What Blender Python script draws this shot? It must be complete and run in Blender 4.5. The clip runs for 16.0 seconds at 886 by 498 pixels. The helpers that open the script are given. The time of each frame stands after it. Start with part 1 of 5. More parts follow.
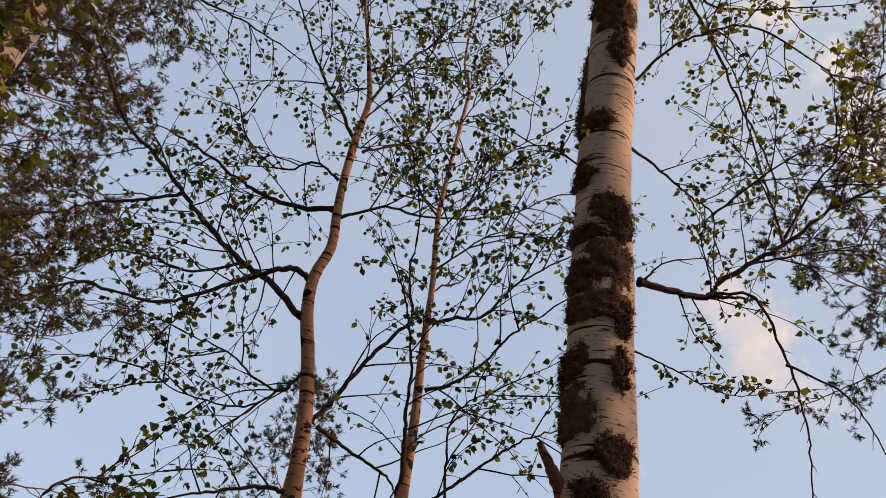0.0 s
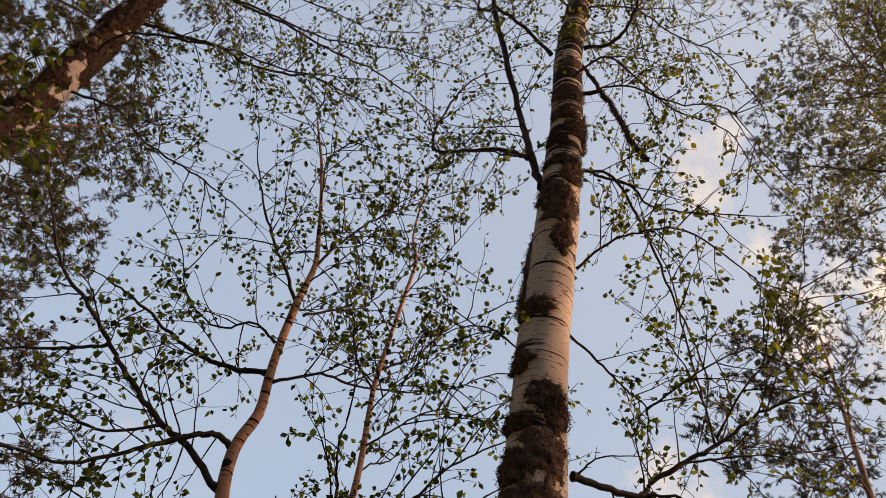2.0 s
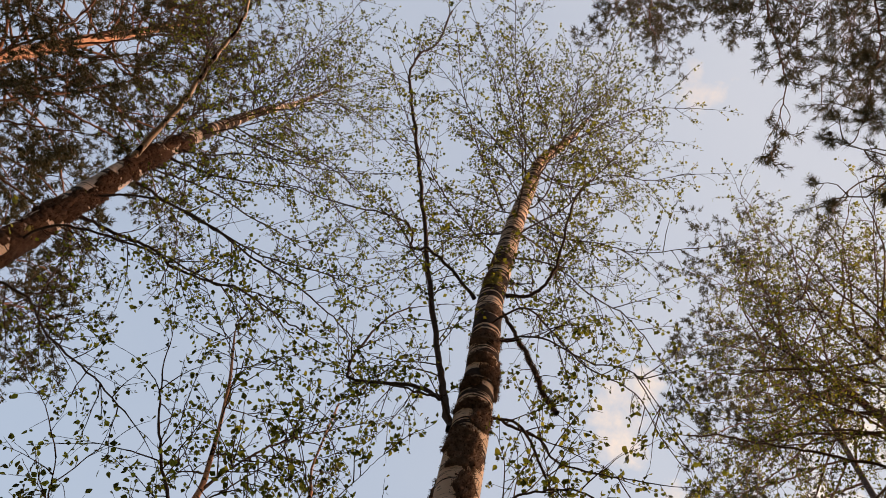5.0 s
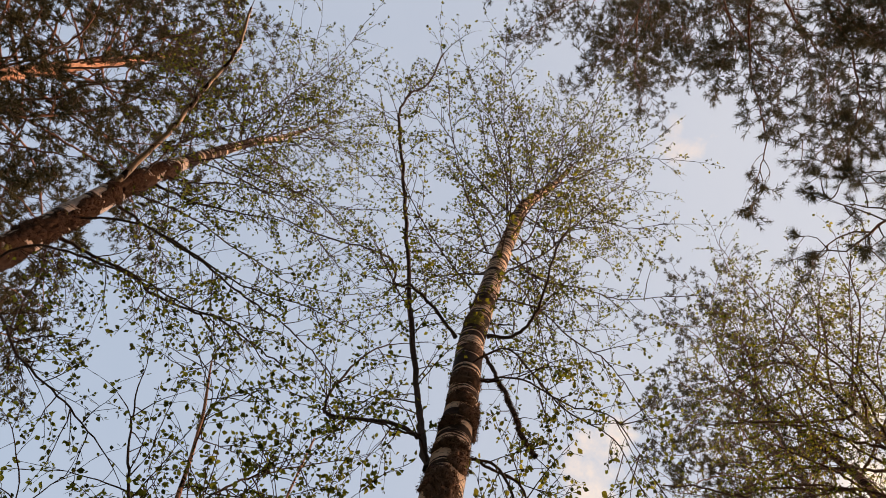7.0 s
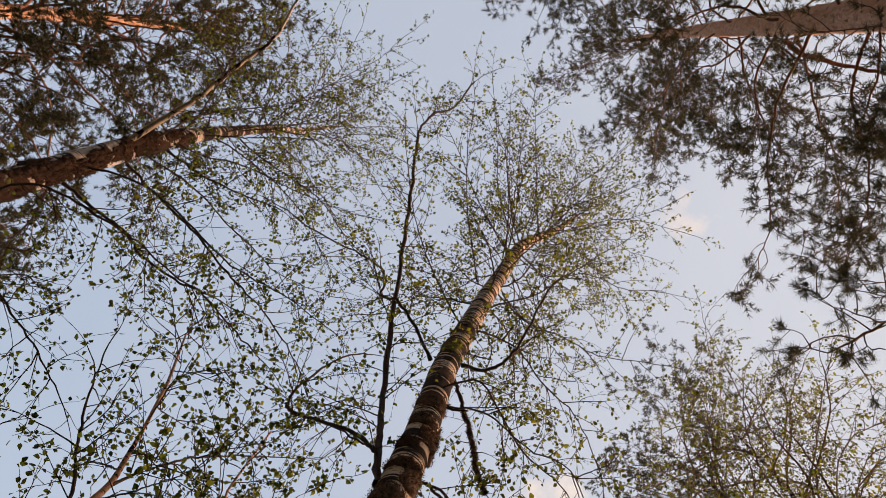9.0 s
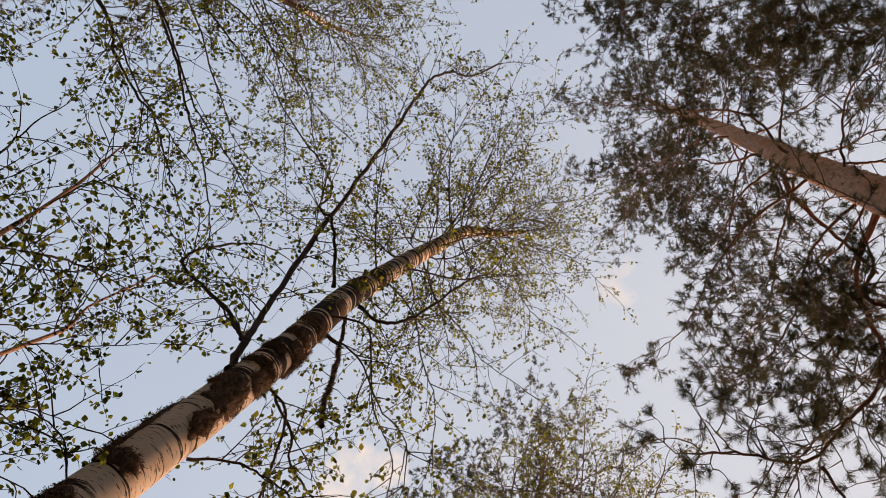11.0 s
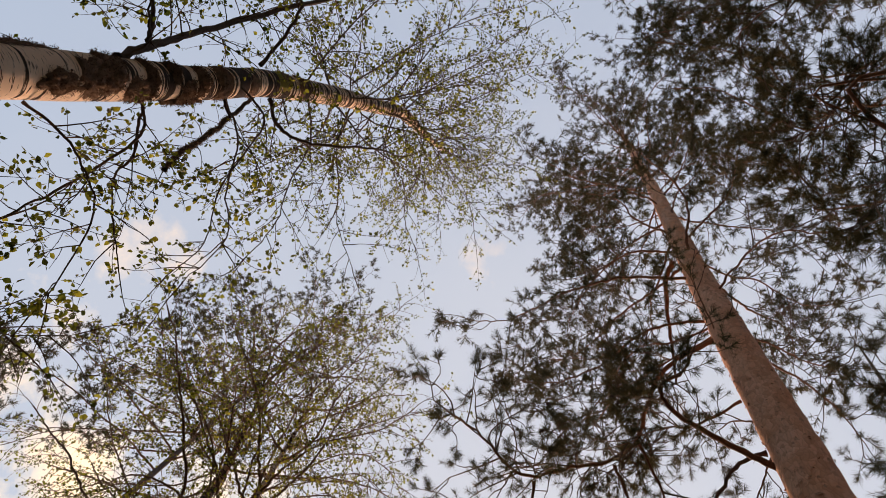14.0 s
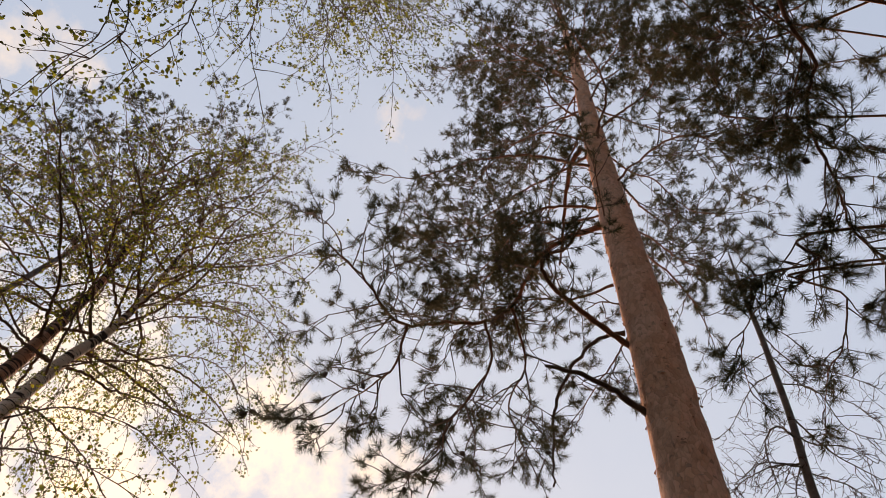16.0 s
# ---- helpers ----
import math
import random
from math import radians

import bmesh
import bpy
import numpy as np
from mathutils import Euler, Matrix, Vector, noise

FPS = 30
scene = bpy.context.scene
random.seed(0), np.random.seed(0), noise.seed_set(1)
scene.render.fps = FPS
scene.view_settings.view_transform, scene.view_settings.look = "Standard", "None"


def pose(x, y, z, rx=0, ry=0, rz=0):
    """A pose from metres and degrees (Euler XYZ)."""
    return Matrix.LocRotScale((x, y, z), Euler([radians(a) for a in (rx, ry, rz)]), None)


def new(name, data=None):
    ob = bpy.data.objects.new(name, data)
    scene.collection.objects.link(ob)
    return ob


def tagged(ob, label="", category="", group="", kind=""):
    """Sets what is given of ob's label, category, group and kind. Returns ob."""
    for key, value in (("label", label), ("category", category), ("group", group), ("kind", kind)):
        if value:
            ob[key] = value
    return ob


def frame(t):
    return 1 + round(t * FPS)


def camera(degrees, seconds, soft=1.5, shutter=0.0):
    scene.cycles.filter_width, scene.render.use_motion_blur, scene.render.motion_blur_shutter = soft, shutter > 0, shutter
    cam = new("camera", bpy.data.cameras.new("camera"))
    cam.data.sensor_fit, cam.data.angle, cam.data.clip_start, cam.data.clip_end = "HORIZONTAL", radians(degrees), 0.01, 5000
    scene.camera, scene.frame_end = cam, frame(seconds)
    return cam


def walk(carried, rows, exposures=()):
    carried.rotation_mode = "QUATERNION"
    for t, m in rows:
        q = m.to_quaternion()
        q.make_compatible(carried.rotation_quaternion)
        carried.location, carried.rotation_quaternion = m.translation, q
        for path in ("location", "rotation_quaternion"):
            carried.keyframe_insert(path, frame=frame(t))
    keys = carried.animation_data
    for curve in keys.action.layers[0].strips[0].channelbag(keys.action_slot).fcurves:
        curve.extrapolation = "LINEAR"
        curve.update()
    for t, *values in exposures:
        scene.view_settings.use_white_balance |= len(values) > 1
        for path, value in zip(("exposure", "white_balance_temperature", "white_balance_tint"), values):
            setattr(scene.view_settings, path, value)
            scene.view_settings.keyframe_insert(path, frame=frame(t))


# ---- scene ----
# ---- camera ----
EXPOSURES = [(0, -0.04, 6650, 11), (3.5, 0.02, 6870, 12), (7.5, 0.10, 6960, 12), (11, 0.08, 6980, 12), (13, 0.07, 6880, 12), (16, 0.05, 6600, 12)]
cam = camera(62.73, 16.0, soft=0.35)
walk(cam, [
    (0, pose(-0.047, 0.068, 1.468, 125.02, -8.85, -6.15)),
    (0.5, pose(-0.048, 0.074, 1.475, 128.26, -9.21, -8.52)),
    (1, pose(-0.047, 0.061, 1.505, 132.10, -9.52, -9.83)),
    (1.5, pose(-0.052, 0.048, 1.553, 135.50, -9.80, -10.99)),
    (2, pose(-0.058, 0.011, 1.555, 138.12, -9.24, -12.58)),
    (2.5, pose(-0.049, -0.019, 1.568, 141.14, -8.70, -13.69)),
    (3, pose(-0.033, -0.040, 1.576, 144.25, -7.89, -14.80)),
    (3.5, pose(-0.029, -0.059, 1.588, 147.76, -7.87, -17.18)),
    (4, pose(-0.028, -0.069, 1.596, 150.19, -8.20, -19.31)),
    (4.5, pose(-0.023, -0.069, 1.603, 153.15, -8.26, -20.51)),
    (5, pose(-0.026, -0.083, 1.607, 156.73, -8.07, -21.56)),
    (5.2, pose(-0.025, -0.077, 1.613, 157.91, -7.84, -22.06)),
    (7.3, pose(-0.056, -0.037, 1.593, 160.39, -7.24, -24.54)),
    (7.5, pose(-0.060, -0.038, 1.595, 160.28, -7.13, -24.54)),
    (8, pose(-0.073, -0.031, 1.589, 161.46, -7.87, -27.41)),
    (8.2, pose(-0.074, -0.027, 1.586, 162.35, -8.35, -28.81)),
    (10.3, pose(-0.038, -0.005, 1.537, 166.43, -12.98, -54.14)),
    (10.5, pose(-0.035, 0.001, 1.538, 166.74, -13.03, -57.57)),
    (11, pose(-0.025, 0.007, 1.532, 167.17, -12.77, -64.53)),
    (11.5, pose(-0.002, 0.022, 1.533, 168.20, -13.18, -73.85)),
    (12, pose(0.023, 0.027, 1.530, 168.63, -12.99, -81.41)),
    (12.5, pose(0.042, 0.023, 1.534, 168.35, -12.36, -87.35)),
    (13, pose(0.063, 0.032, 1.527, 168.01, -11.93, -93.23)),
    (13.5, pose(0.083, 0.043, 1.530, 168.31, -12.11, -99.47)),
    (14, pose(0.099, 0.057, 1.529, 168.27, -12.04, -104.69)),
    (14.5, pose(0.102, 0.049, 1.518, 167.83, -11.62, -109.15)),
    (15, pose(0.109, 0.040, 1.524, 166.79, -10.33, -112.87)),
    (15.5, pose(0.135, 0.013, 1.525, 164.50, -9.04, -116.03)),
    (16, pose(0.173, -0.021, 1.524, 159.45, -7.72, -115.93)),
], EXPOSURES)


# ---- sky, sun ----
SUN_AZ, SUN_EL = radians(102), radians(24)


def direction(az, el):
    """Unit vector from degrees of azimuth (from +y towards +x) and elevation."""
    a, e = radians(az), radians(el)
    return Vector((math.sin(a) * math.cos(e), math.cos(a) * math.cos(e), math.sin(e)))


class Nodes:
    """Short hand for building a node tree."""

    def __init__(self, tree):
        self.t = tree
        tree.nodes.clear()

    def add(self, kind, values=None, operation="", feature=""):
        n = self.t.nodes.new(kind)
        if operation:
            n.operation = operation
        if feature:
            n.feature = feature
        for k, v in (values or {}).items():
            if hasattr(v, "is_output"):
                self.t.links.new(v, n.inputs[k])
            else:
                n.inputs[k].default_value = v
        return n

    def math(self, op, a, b=0.0, c=0.0, clamp=False):
        n = self.add("ShaderNodeMath", {0: a, 1: b, 2: c}, op)
        n.use_clamp = clamp
        return n.outputs[0]

    def ramp(self, fac, stops, interpolation="LINEAR"):
        r = self.add("ShaderNodeValToRGB", {0: fac})
        r.color_ramp.interpolation = interpolation
        e = r.color_ramp.elements
        while len(e) < len(stops):
            e.new(0.5)
        for el, (p, col) in zip(e, stops):
            el.position = p
            el.color = col if len(col) == 4 else (*col, 1)
        return r.outputs[0]

    def mix(self, fac, a, b):
        n = self.add("ShaderNodeMix")
        n.data_type = "RGBA"
        for i, v in ((0, fac), (6, a), (7, b)):
            if hasattr(v, "is_output"):
                self.t.links.new(v, n.inputs[i])
            else:
                n.inputs[i].default_value = v if i == 0 else (*v, 1)
        return n.outputs[2]


world = bpy.data.worlds.new("evening_sky")
scene.world = world
world.use_nodes = True
w = Nodes(world.node_tree)
sky = w.add("ShaderNodeTexSky")
sky.sky_type, sky.sun_disc, sky.sun_elevation, sky.sun_rotation = "NISHITA", False, SUN_EL, SUN_AZ
sky.air_density, sky.dust_density, sky.ozone_density = 1.0, 1.5, 1.6
ray_dir = w.add("ShaderNodeTexCoord").outputs["Generated"]
# thin high veil over the whole sky, denser towards the sun
veil_noise = w.add("ShaderNodeTexNoise", {"Vector": ray_dir, "Scale": 2.2, "Detail": 5.0, "Roughness": 0.6}).outputs[0]
toward_sun = w.add("ShaderNodeVectorMath", {0: ray_dir, 1: direction(106, 36)}, operation="DOT_PRODUCT").outputs["Value"]
toward_sun = w.math("POWER", w.math("MAXIMUM", toward_sun, 0.0), 2.0)
height = w.add("ShaderNodeSeparateXYZ", {0: ray_dir}).outputs[2]
veil = w.math("MULTIPLY_ADD", toward_sun, 0.72, w.math("MULTIPLY_ADD", veil_noise, 0.35, -0.2))
veil = w.math("MULTIPLY_ADD", height, 0.12, veil, clamp=True)
VEIL_COLOUR = (7.45, 7.45, 7.9)
low_air = w.math("MULTIPLY_ADD", height, -1.35, 1.35, clamp=True)
base_sky = w.mix(0.8, sky.outputs[0], w.mix(low_air, (4.4, 5.45, 7.3), (5.3, 6.65, 8.5)))
sky_col = w.mix(veil, base_sky, VEIL_COLOUR)
# small sunset cumulus: direction, angular size, strength
warp = w.add("ShaderNodeTexNoise", {"Vector": ray_dir, "Scale": 12.0, "Detail": 8.0, "Roughness": 0.6}).outputs[0]
CLOUDS = [(28.3, 30.8, 5.5, 0.72), (32, 26.8, 5.5, 0.6), (37, 46.5, 4.5, 0.7), (34, 55.5, 4, 0.75), (32, 51, 3.5, 0.65), (40, 42.5, 5, 0.8),
          (63, 74.4, 4.5, 0.6), (86, 49, 8, 0.95), (100, 51, 5, 0.85), (66, 45, 9, 1.0), (50, 43, 9, 0.85), (74, 36, 13, 1.0)]
cover = None
for c_az, c_el, size, strength in CLOUDS:
    near = w.add("ShaderNodeVectorMath", {0: ray_dir, 1: direction(c_az, c_el)}, operation="DOT_PRODUCT").outputs["Value"]
    edge = 1 - math.cos(radians(size))
    m = w.math("MULTIPLY", w.math("DIVIDE", w.math("SUBTRACT", near, 1 - edge), edge, clamp=True), strength)
    cover = m if cover is None else w.math("MAXIMUM", cover, m)
cover = w.math("MULTIPLY_ADD", warp, 3.0, w.math("MULTIPLY_ADD", cover, 1.25, -2.05))
cover = w.math("MULTIPLY", cover, 1.15, clamp=True)
glow = w.add("ShaderNodeVectorMath", {0: ray_dir, 1: direction(72, 36)}, operation="DOT_PRODUCT").outputs["Value"]
glow = w.math("POWER", w.math("MAXIMUM", glow, 0.0), 9.0)
cloud_col = w.mix(glow, (8.5, 7.1, 6.6), (17.0, 13.6, 8.8))
sky_col = w.mix(cover, sky_col, cloud_col)
low_sun = w.add("ShaderNodeVectorMath", {0: ray_dir, 1: direction(98, 14)}, operation="DOT_PRODUCT").outputs["Value"]
low_sun = w.math("POWER", w.math("MAXIMUM", low_sun, 0.0), 14.0)
sky_col = w.mix(low_sun, sky_col, (21.0, 13.0, 8.0))
bg = w.add("ShaderNodeBackground", {"Color": sky_col, "Strength": 0.1})
w.t.links.new(bg.outputs[0], w.add("ShaderNodeOutputWorld").inputs[0])

sun = new("sun", bpy.data.lights.new("sun", "SUN"))
sun.data.energy, sun.data.angle, sun.data.color = 7.5, radians(16), (1.0, 0.64, 0.43)
sun.rotation_mode = "QUATERNION"
sun.rotation_quaternion = direction(102, 24).to_track_quat("Z", "Y")


# ---- materials ----
def material(name):
    m = bpy.data.materials.new(name)
    m.use_nodes = True
    return m, Nodes(m.node_tree)


def finish(n, shader):
    n.t.links.new(shader, n.add("ShaderNodeOutputMaterial").inputs[0])


def coords(n, scale):
    tc = n.add("ShaderNodeTexCoord").outputs["Object"]
    return n.add("ShaderNodeMapping", {"Vector": tc, "Scale": scale}).outputs[0]


def noise_tex(n, scale, size=1.0, detail=6.0, rough=0.6):
    return n.add("ShaderNodeTexNoise", {"Vector": coords(n, scale), "Scale": size, "Detail": detail, "Roughness": rough}).outputs[0]


def birch_bark(name, pale, ring_from, ring_to, rings=(1.6, 1.6, 13.0)):
    """White papery bark: pinkish cream, dark lenticel dashes, black cracked rings higher up."""
    m, n = material(name)
    tint = noise_tex(n, (3, 3, 5), 1.0, 8)
    col = n.mix(n.math("MULTIPLY_ADD", tint, 2.2, -0.7, clamp=True), tuple(0.86 * c for c in pale), pale)
    # lenticels: short level dashes
    dash = noise_tex(n, (16, 16, 100), 1.0, 3, 0.5)
    col = n.mix(n.ramp(dash, [(0.61, (0, 0, 0)), (0.67, (1, 1, 1))]), col, (0.10, 0.07, 0.055))
    # peeling, warmer strips
    strip = noise_tex(n, (4, 4, 26), 1.0, 6)
    col = n.mix(n.math("MULTIPLY_ADD", strip, 4.0, -2.45, clamp=True), col, (0.60, 0.42, 0.31))
    # black rings and cracked patches, thicker in a stretch of the trunk
    z = n.add("ShaderNodeSeparateXYZ", {0: n.add("ShaderNodeTexCoord").outputs["Object"]}).outputs[2]
    ring = noise_tex(n, rings, 1.0, 7, 0.6)
    here = n.math("MULTIPLY", n.math("SUBTRACT", z, ring_from), 1.0 / max(0.1, ring_to - ring_from), clamp=True)
    above = n.math("MULTIPLY", n.math("SUBTRACT", z, ring_to + 0.9), 0.6, clamp=True)
    ring = n.math("MULTIPLY_ADD", n.math("MULTIPLY_ADD", above, -0.55, here), 0.125, ring)
    thin = noise_tex(n, (1.4, 1.4, 36.0), 1.0, 3, 0.5)
    ring = n.math("MAXIMUM", ring, n.math("MULTIPLY_ADD", here, 0.125, n.math("MULTIPLY", thin, 0.97)))
    dark = n.ramp(ring, [(0.598, (0, 0, 0)), (0.625, (1, 1, 1))])
    col = n.mix(dark, col, n.mix(strip, (0.016, 0.010, 0.008), (0.07, 0.042, 0.031)))
    fine = noise_tex(n, (60, 60, 220), 1.0, 5)
    h = n.math("MULTIPLY_ADD", dark, 1.4, n.math("MULTIPLY_ADD", dash, 0.5, fine))
    bump = n.add("ShaderNodeBump", {"Strength": 0.5, "Distance": 0.006, "Height": h}).outputs[0]
    b = n.add("ShaderNodeBsdfPrincipled", {"Base Color": col, "Roughness": 0.75, "Specular IOR Level": 0.15, "Normal": bump})
    finish(n, b.outputs[0])
    return m


def twig_bark(name, a, b, rough=0.8):
    m, n = material(name)
    f = noise_tex(n, (9, 9, 9), 1.0, 7)
    fine = noise_tex(n, (130, 130, 130), 1.0, 4)
    col = n.mix(n.math("MULTIPLY_ADD", f, 2.4, -0.8, clamp=True), a, b)
    col = n.mix(n.math("MULTIPLY_ADD", fine, 3.0, -1.5, clamp=True), col, tuple(c * 0.55 for c in a))
    bump = n.add("ShaderNodeBump", {"Strength": 0.6, "Distance": 0.004, "Height": fine}).outputs[0]
    finish(n, n.add("ShaderNodeBsdfPrincipled", {"Base Color": col, "Roughness": rough, "Specular IOR Level": 0.2, "Normal": bump}).outputs[0])
    return m


def pine_bark(name, low, high, z_turn):
    """Flaky pine bark: grey-brown plates below, thin orange scales above."""
    m, n = material(name)
    z = n.add("ShaderNodeSeparateXYZ", {0: n.add("ShaderNodeTexCoord").outputs["Object"]}).outputs[2]
    up = n.math("MULTIPLY_ADD", noise_tex(n, (2, 2, 1), 1.0, 4), 3.0, n.math("SUBTRACT", z, z_turn + 1.5))
    up = n.math("MULTIPLY", up, 0.4, clamp=True)
    shake = n.add("ShaderNodeTexNoise", {"Vector": coords(n, (9, 9, 6)), "Scale": 1.0, "Detail": 5.0}).outputs["Color"]
    place = n.add("ShaderNodeVectorMath", {0: coords(n, (30, 30, 15)), 1: n.add("ShaderNodeVectorMath", {0: shake, 1: (2.6, 2.6, 2.6)}, "MULTIPLY").outputs[0]}, "ADD").outputs[0]
    cells = n.add("ShaderNodeTexVoronoi", {"Vector": place, "Scale": 1.0}, feature="DISTANCE_TO_EDGE").outputs[0]
    cell_col = n.add("ShaderNodeTexVoronoi", {"Vector": place, "Scale": 1.0}).outputs["Color"]
    val = n.add("ShaderNodeSeparateXYZ", {0: cell_col}).outputs[0]
    patch = noise_tex(n, (5, 5, 3), 1.0, 8)
    flake = noise_tex(n, (26, 26, 11), 1.0, 6, 0.65)
    base = n.mix(up, low, high)
    base = n.mix(n.math("MULTIPLY_ADD", patch, 2.6, -1.0, clamp=True), base, (0.80, 0.50, 0.35))
    base = n.mix(n.math("MULTIPLY", n.math("POWER", val, 2.0), 0.5), base, (0.38, 0.18, 0.10))
    big = noise_tex(n, (7, 7, 4), 1.0, 4, 0.55)
    base = n.mix(n.math("MULTIPLY", n.math("MULTIPLY_ADD", flake, 6.0, -3.4, clamp=True), n.math("MULTIPLY_ADD", big, 3.0, -0.9, clamp=True)), base, (0.20, 0.11, 0.07))
    crack = n.ramp(cells, [(0.0, (1, 1, 1)), (0.12, (0, 0, 0))])
    col = n.mix(n.math("MULTIPLY", crack, 0.15), base, (0.07, 0.045, 0.035))
    h = n.math("ADD", n.math("MULTIPLY", val, 0.8), n.math("MULTIPLY", cells, 1.2))
    h = n.math("MULTIPLY_ADD", flake, 0.9, h)
    bump = n.add("ShaderNodeBump", {"Strength": 0.7, "Distance": 0.012, "Height": h}).outputs[0]
    finish(n, n.add("ShaderNodeBsdfPrincipled", {"Base Color": col, "Roughness": 0.85, "Specular IOR Level": 0.15, "Normal": bump}).outputs[0])
    return m


def leaf_material(name, a, b, glow_a, glow_b, part, gloss=0.45, by_object=False):
    """Thin leaf: reflects a little, lets light through; every leaf has its own green."""
    m, n = material(name)
    if by_object:
        rnd = n.add("ShaderNodeObjectInfo").outputs["Random"]
    else:
        rnd = n.add("ShaderNodeNewGeometry").outputs["Random Per Island"]
    vein = noise_tex(n, (260, 260, 260), 1.0, 2)
    col = n.mix(n.math("MULTIPLY_ADD", vein, 0.5, n.math("MULTIPLY", rnd, 0.75), clamp=True), a, b)
    p = n.add("ShaderNodeBsdfPrincipled", {"Base Color": col, "Roughness": gloss, "Specular IOR Level": 0.12})
    t = n.add("ShaderNodeBsdfTranslucent", {"Color": n.mix(n.math("POWER", rnd, 1.3), glow_a, glow_b)})
    s = n.add("ShaderNodeMixShader", {0: part, 1: p.outputs[0], 2: t.outputs[0]})
    finish(n, s.outputs[0])
    return m


def moss_material(name, a, b):
    m, n = material(name)
    f = noise_tex(n, (28, 28, 28), 1.0, 8, 0.7)
    isl = n.add("ShaderNodeNewGeometry").outputs["Random Per Island"]
    col = n.mix(n.math("MULTIPLY_ADD", f, 1.6, n.math("MULTIPLY_ADD", isl, 0.6, -0.7), clamp=True), a, b)
    bump = n.add("ShaderNodeBump", {"Strength": 1.0, "Distance": 0.01, "Height": f}).outputs[0]
    finish(n, n.add("ShaderNodeBsdfPrincipled", {"Base Color": col, "Roughness": 0.95, "Specular IOR Level": 0.1, "Normal": bump}).outputs[0])
    return m


BARK_MAIN = birch_bark("birch_bark_old", (0.95, 0.74, 0.58), 4.6, 6.4)
BARK_LEFT = birch_bark("birch_bark_mossy", (0.84, 0.66, 0.54), 6.0, 9.0, (2.2, 2.2, 9.0))
BARK_RIGHT = birch_bark("birch_bark_far", (0.68, 0.53, 0.41), 6.0, 14.0, (3.0, 3.0, 7.0))
BARK_RED = birch_bark("reddish_birch_bark", (0.46, 0.26, 0.17), 5.0, 9.0)
BARK_YOUNG = birch_bark("young_birch_bark", (0.76, 0.41, 0.26), 1, 30, (11.0, 11.0, 15.0))
BARK_LIMB = twig_bark("birch_limb_bark", (0.075, 0.052, 0.042), (0.15, 0.105, 0.085))
BARK_TWIG = twig_bark("birch_twig_bark", (0.050, 0.028, 0.018), (0.115, 0.063, 0.040))
# lighter reddish copy of the twig bark, with sunset light put into its colour
BARK_TWIG_RED_SUNLIT = twig_bark("birch_twig_bark_red_sunlit", (0.13, 0.075, 0.052), (0.23, 0.135, 0.09))
BARK_GREY = twig_bark("grey_sapling_bark", (0.10, 0.085, 0.070), (0.19, 0.16, 0.13))
BARK_PINE = pine_bark("pine_bark", (0.74, 0.40, 0.25), (0.74, 0.36, 0.19), 9.0)
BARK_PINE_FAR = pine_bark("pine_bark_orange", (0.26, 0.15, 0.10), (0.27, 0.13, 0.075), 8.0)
BARK_PINE_LIMB = twig_bark("pine_limb_bark", (0.17, 0.085, 0.053), (0.34, 0.165, 0.10))
BARK_PINE_TWIG = twig_bark("pine_twig_bark", (0.09, 0.06, 0.045), (0.16, 0.10, 0.07))
LEAF = leaf_material("birch_leaf", (0.024, 0.030, 0.009), (0.060, 0.070, 0.018), (0.040, 0.050, 0.007), (0.56, 0.55, 0.055), 0.45)
LEAF_ONE = leaf_material("birch_leaf_single", (0.024, 0.030, 0.009), (0.060, 0.070, 0.018), (0.040, 0.050, 0.007), (0.56, 0.55, 0.055), 0.45, by_object=True)
NEEDLE = leaf_material("pine_needles", (0.031, 0.032, 0.014), (0.078, 0.067, 0.030), (0.05, 0.05, 0.022), (0.16, 0.132, 0.056), 0.22, 0.5)
MOSS = moss_material("bark_moss", (0.070, 0.043, 0.031), (0.36, 0.24, 0.18))
MOSS_BROWN = moss_material("brown_bark_moss", (0.035, 0.021, 0.015), (0.17, 0.098, 0.066))
LICHEN = moss_material("yellow_lichen", (0.16, 0.14, 0.035), (0.34, 0.30, 0.09))
SCALE = twig_bark("bark_scale", (0.38, 0.21, 0.13), (0.60, 0.39, 0.27))
CONE = twig_bark("cone_scales", (0.05, 0.035, 0.027), (0.11, 0.075, 0.055))


def ground_material():
    m, n = material("forest_floor")
    f = noise_tex(n, (0.7, 0.7, 0.7), 1.0, 8)
    g = noise_tex(n, (14, 14, 14), 1.0, 8, 0.7)
    col = n.mix(n.math("MULTIPLY_ADD", f, 3.0, -1.0, clamp=True), (0.10, 0.075, 0.05), (0.07, 0.085, 0.035))
    col = n.mix(n.math("MULTIPLY_ADD", g, 3.0, -1.2, clamp=True), col, (0.045, 0.035, 0.026))
    bump = n.add("ShaderNodeBump", {"Strength": 1.0, "Distance": 0.05, "Height": g}).outputs[0]
    finish(n, n.add("ShaderNodeBsdfPrincipled", {"Base Color": col, "Roughness": 0.95, "Normal": bump}).outputs[0])
    return m


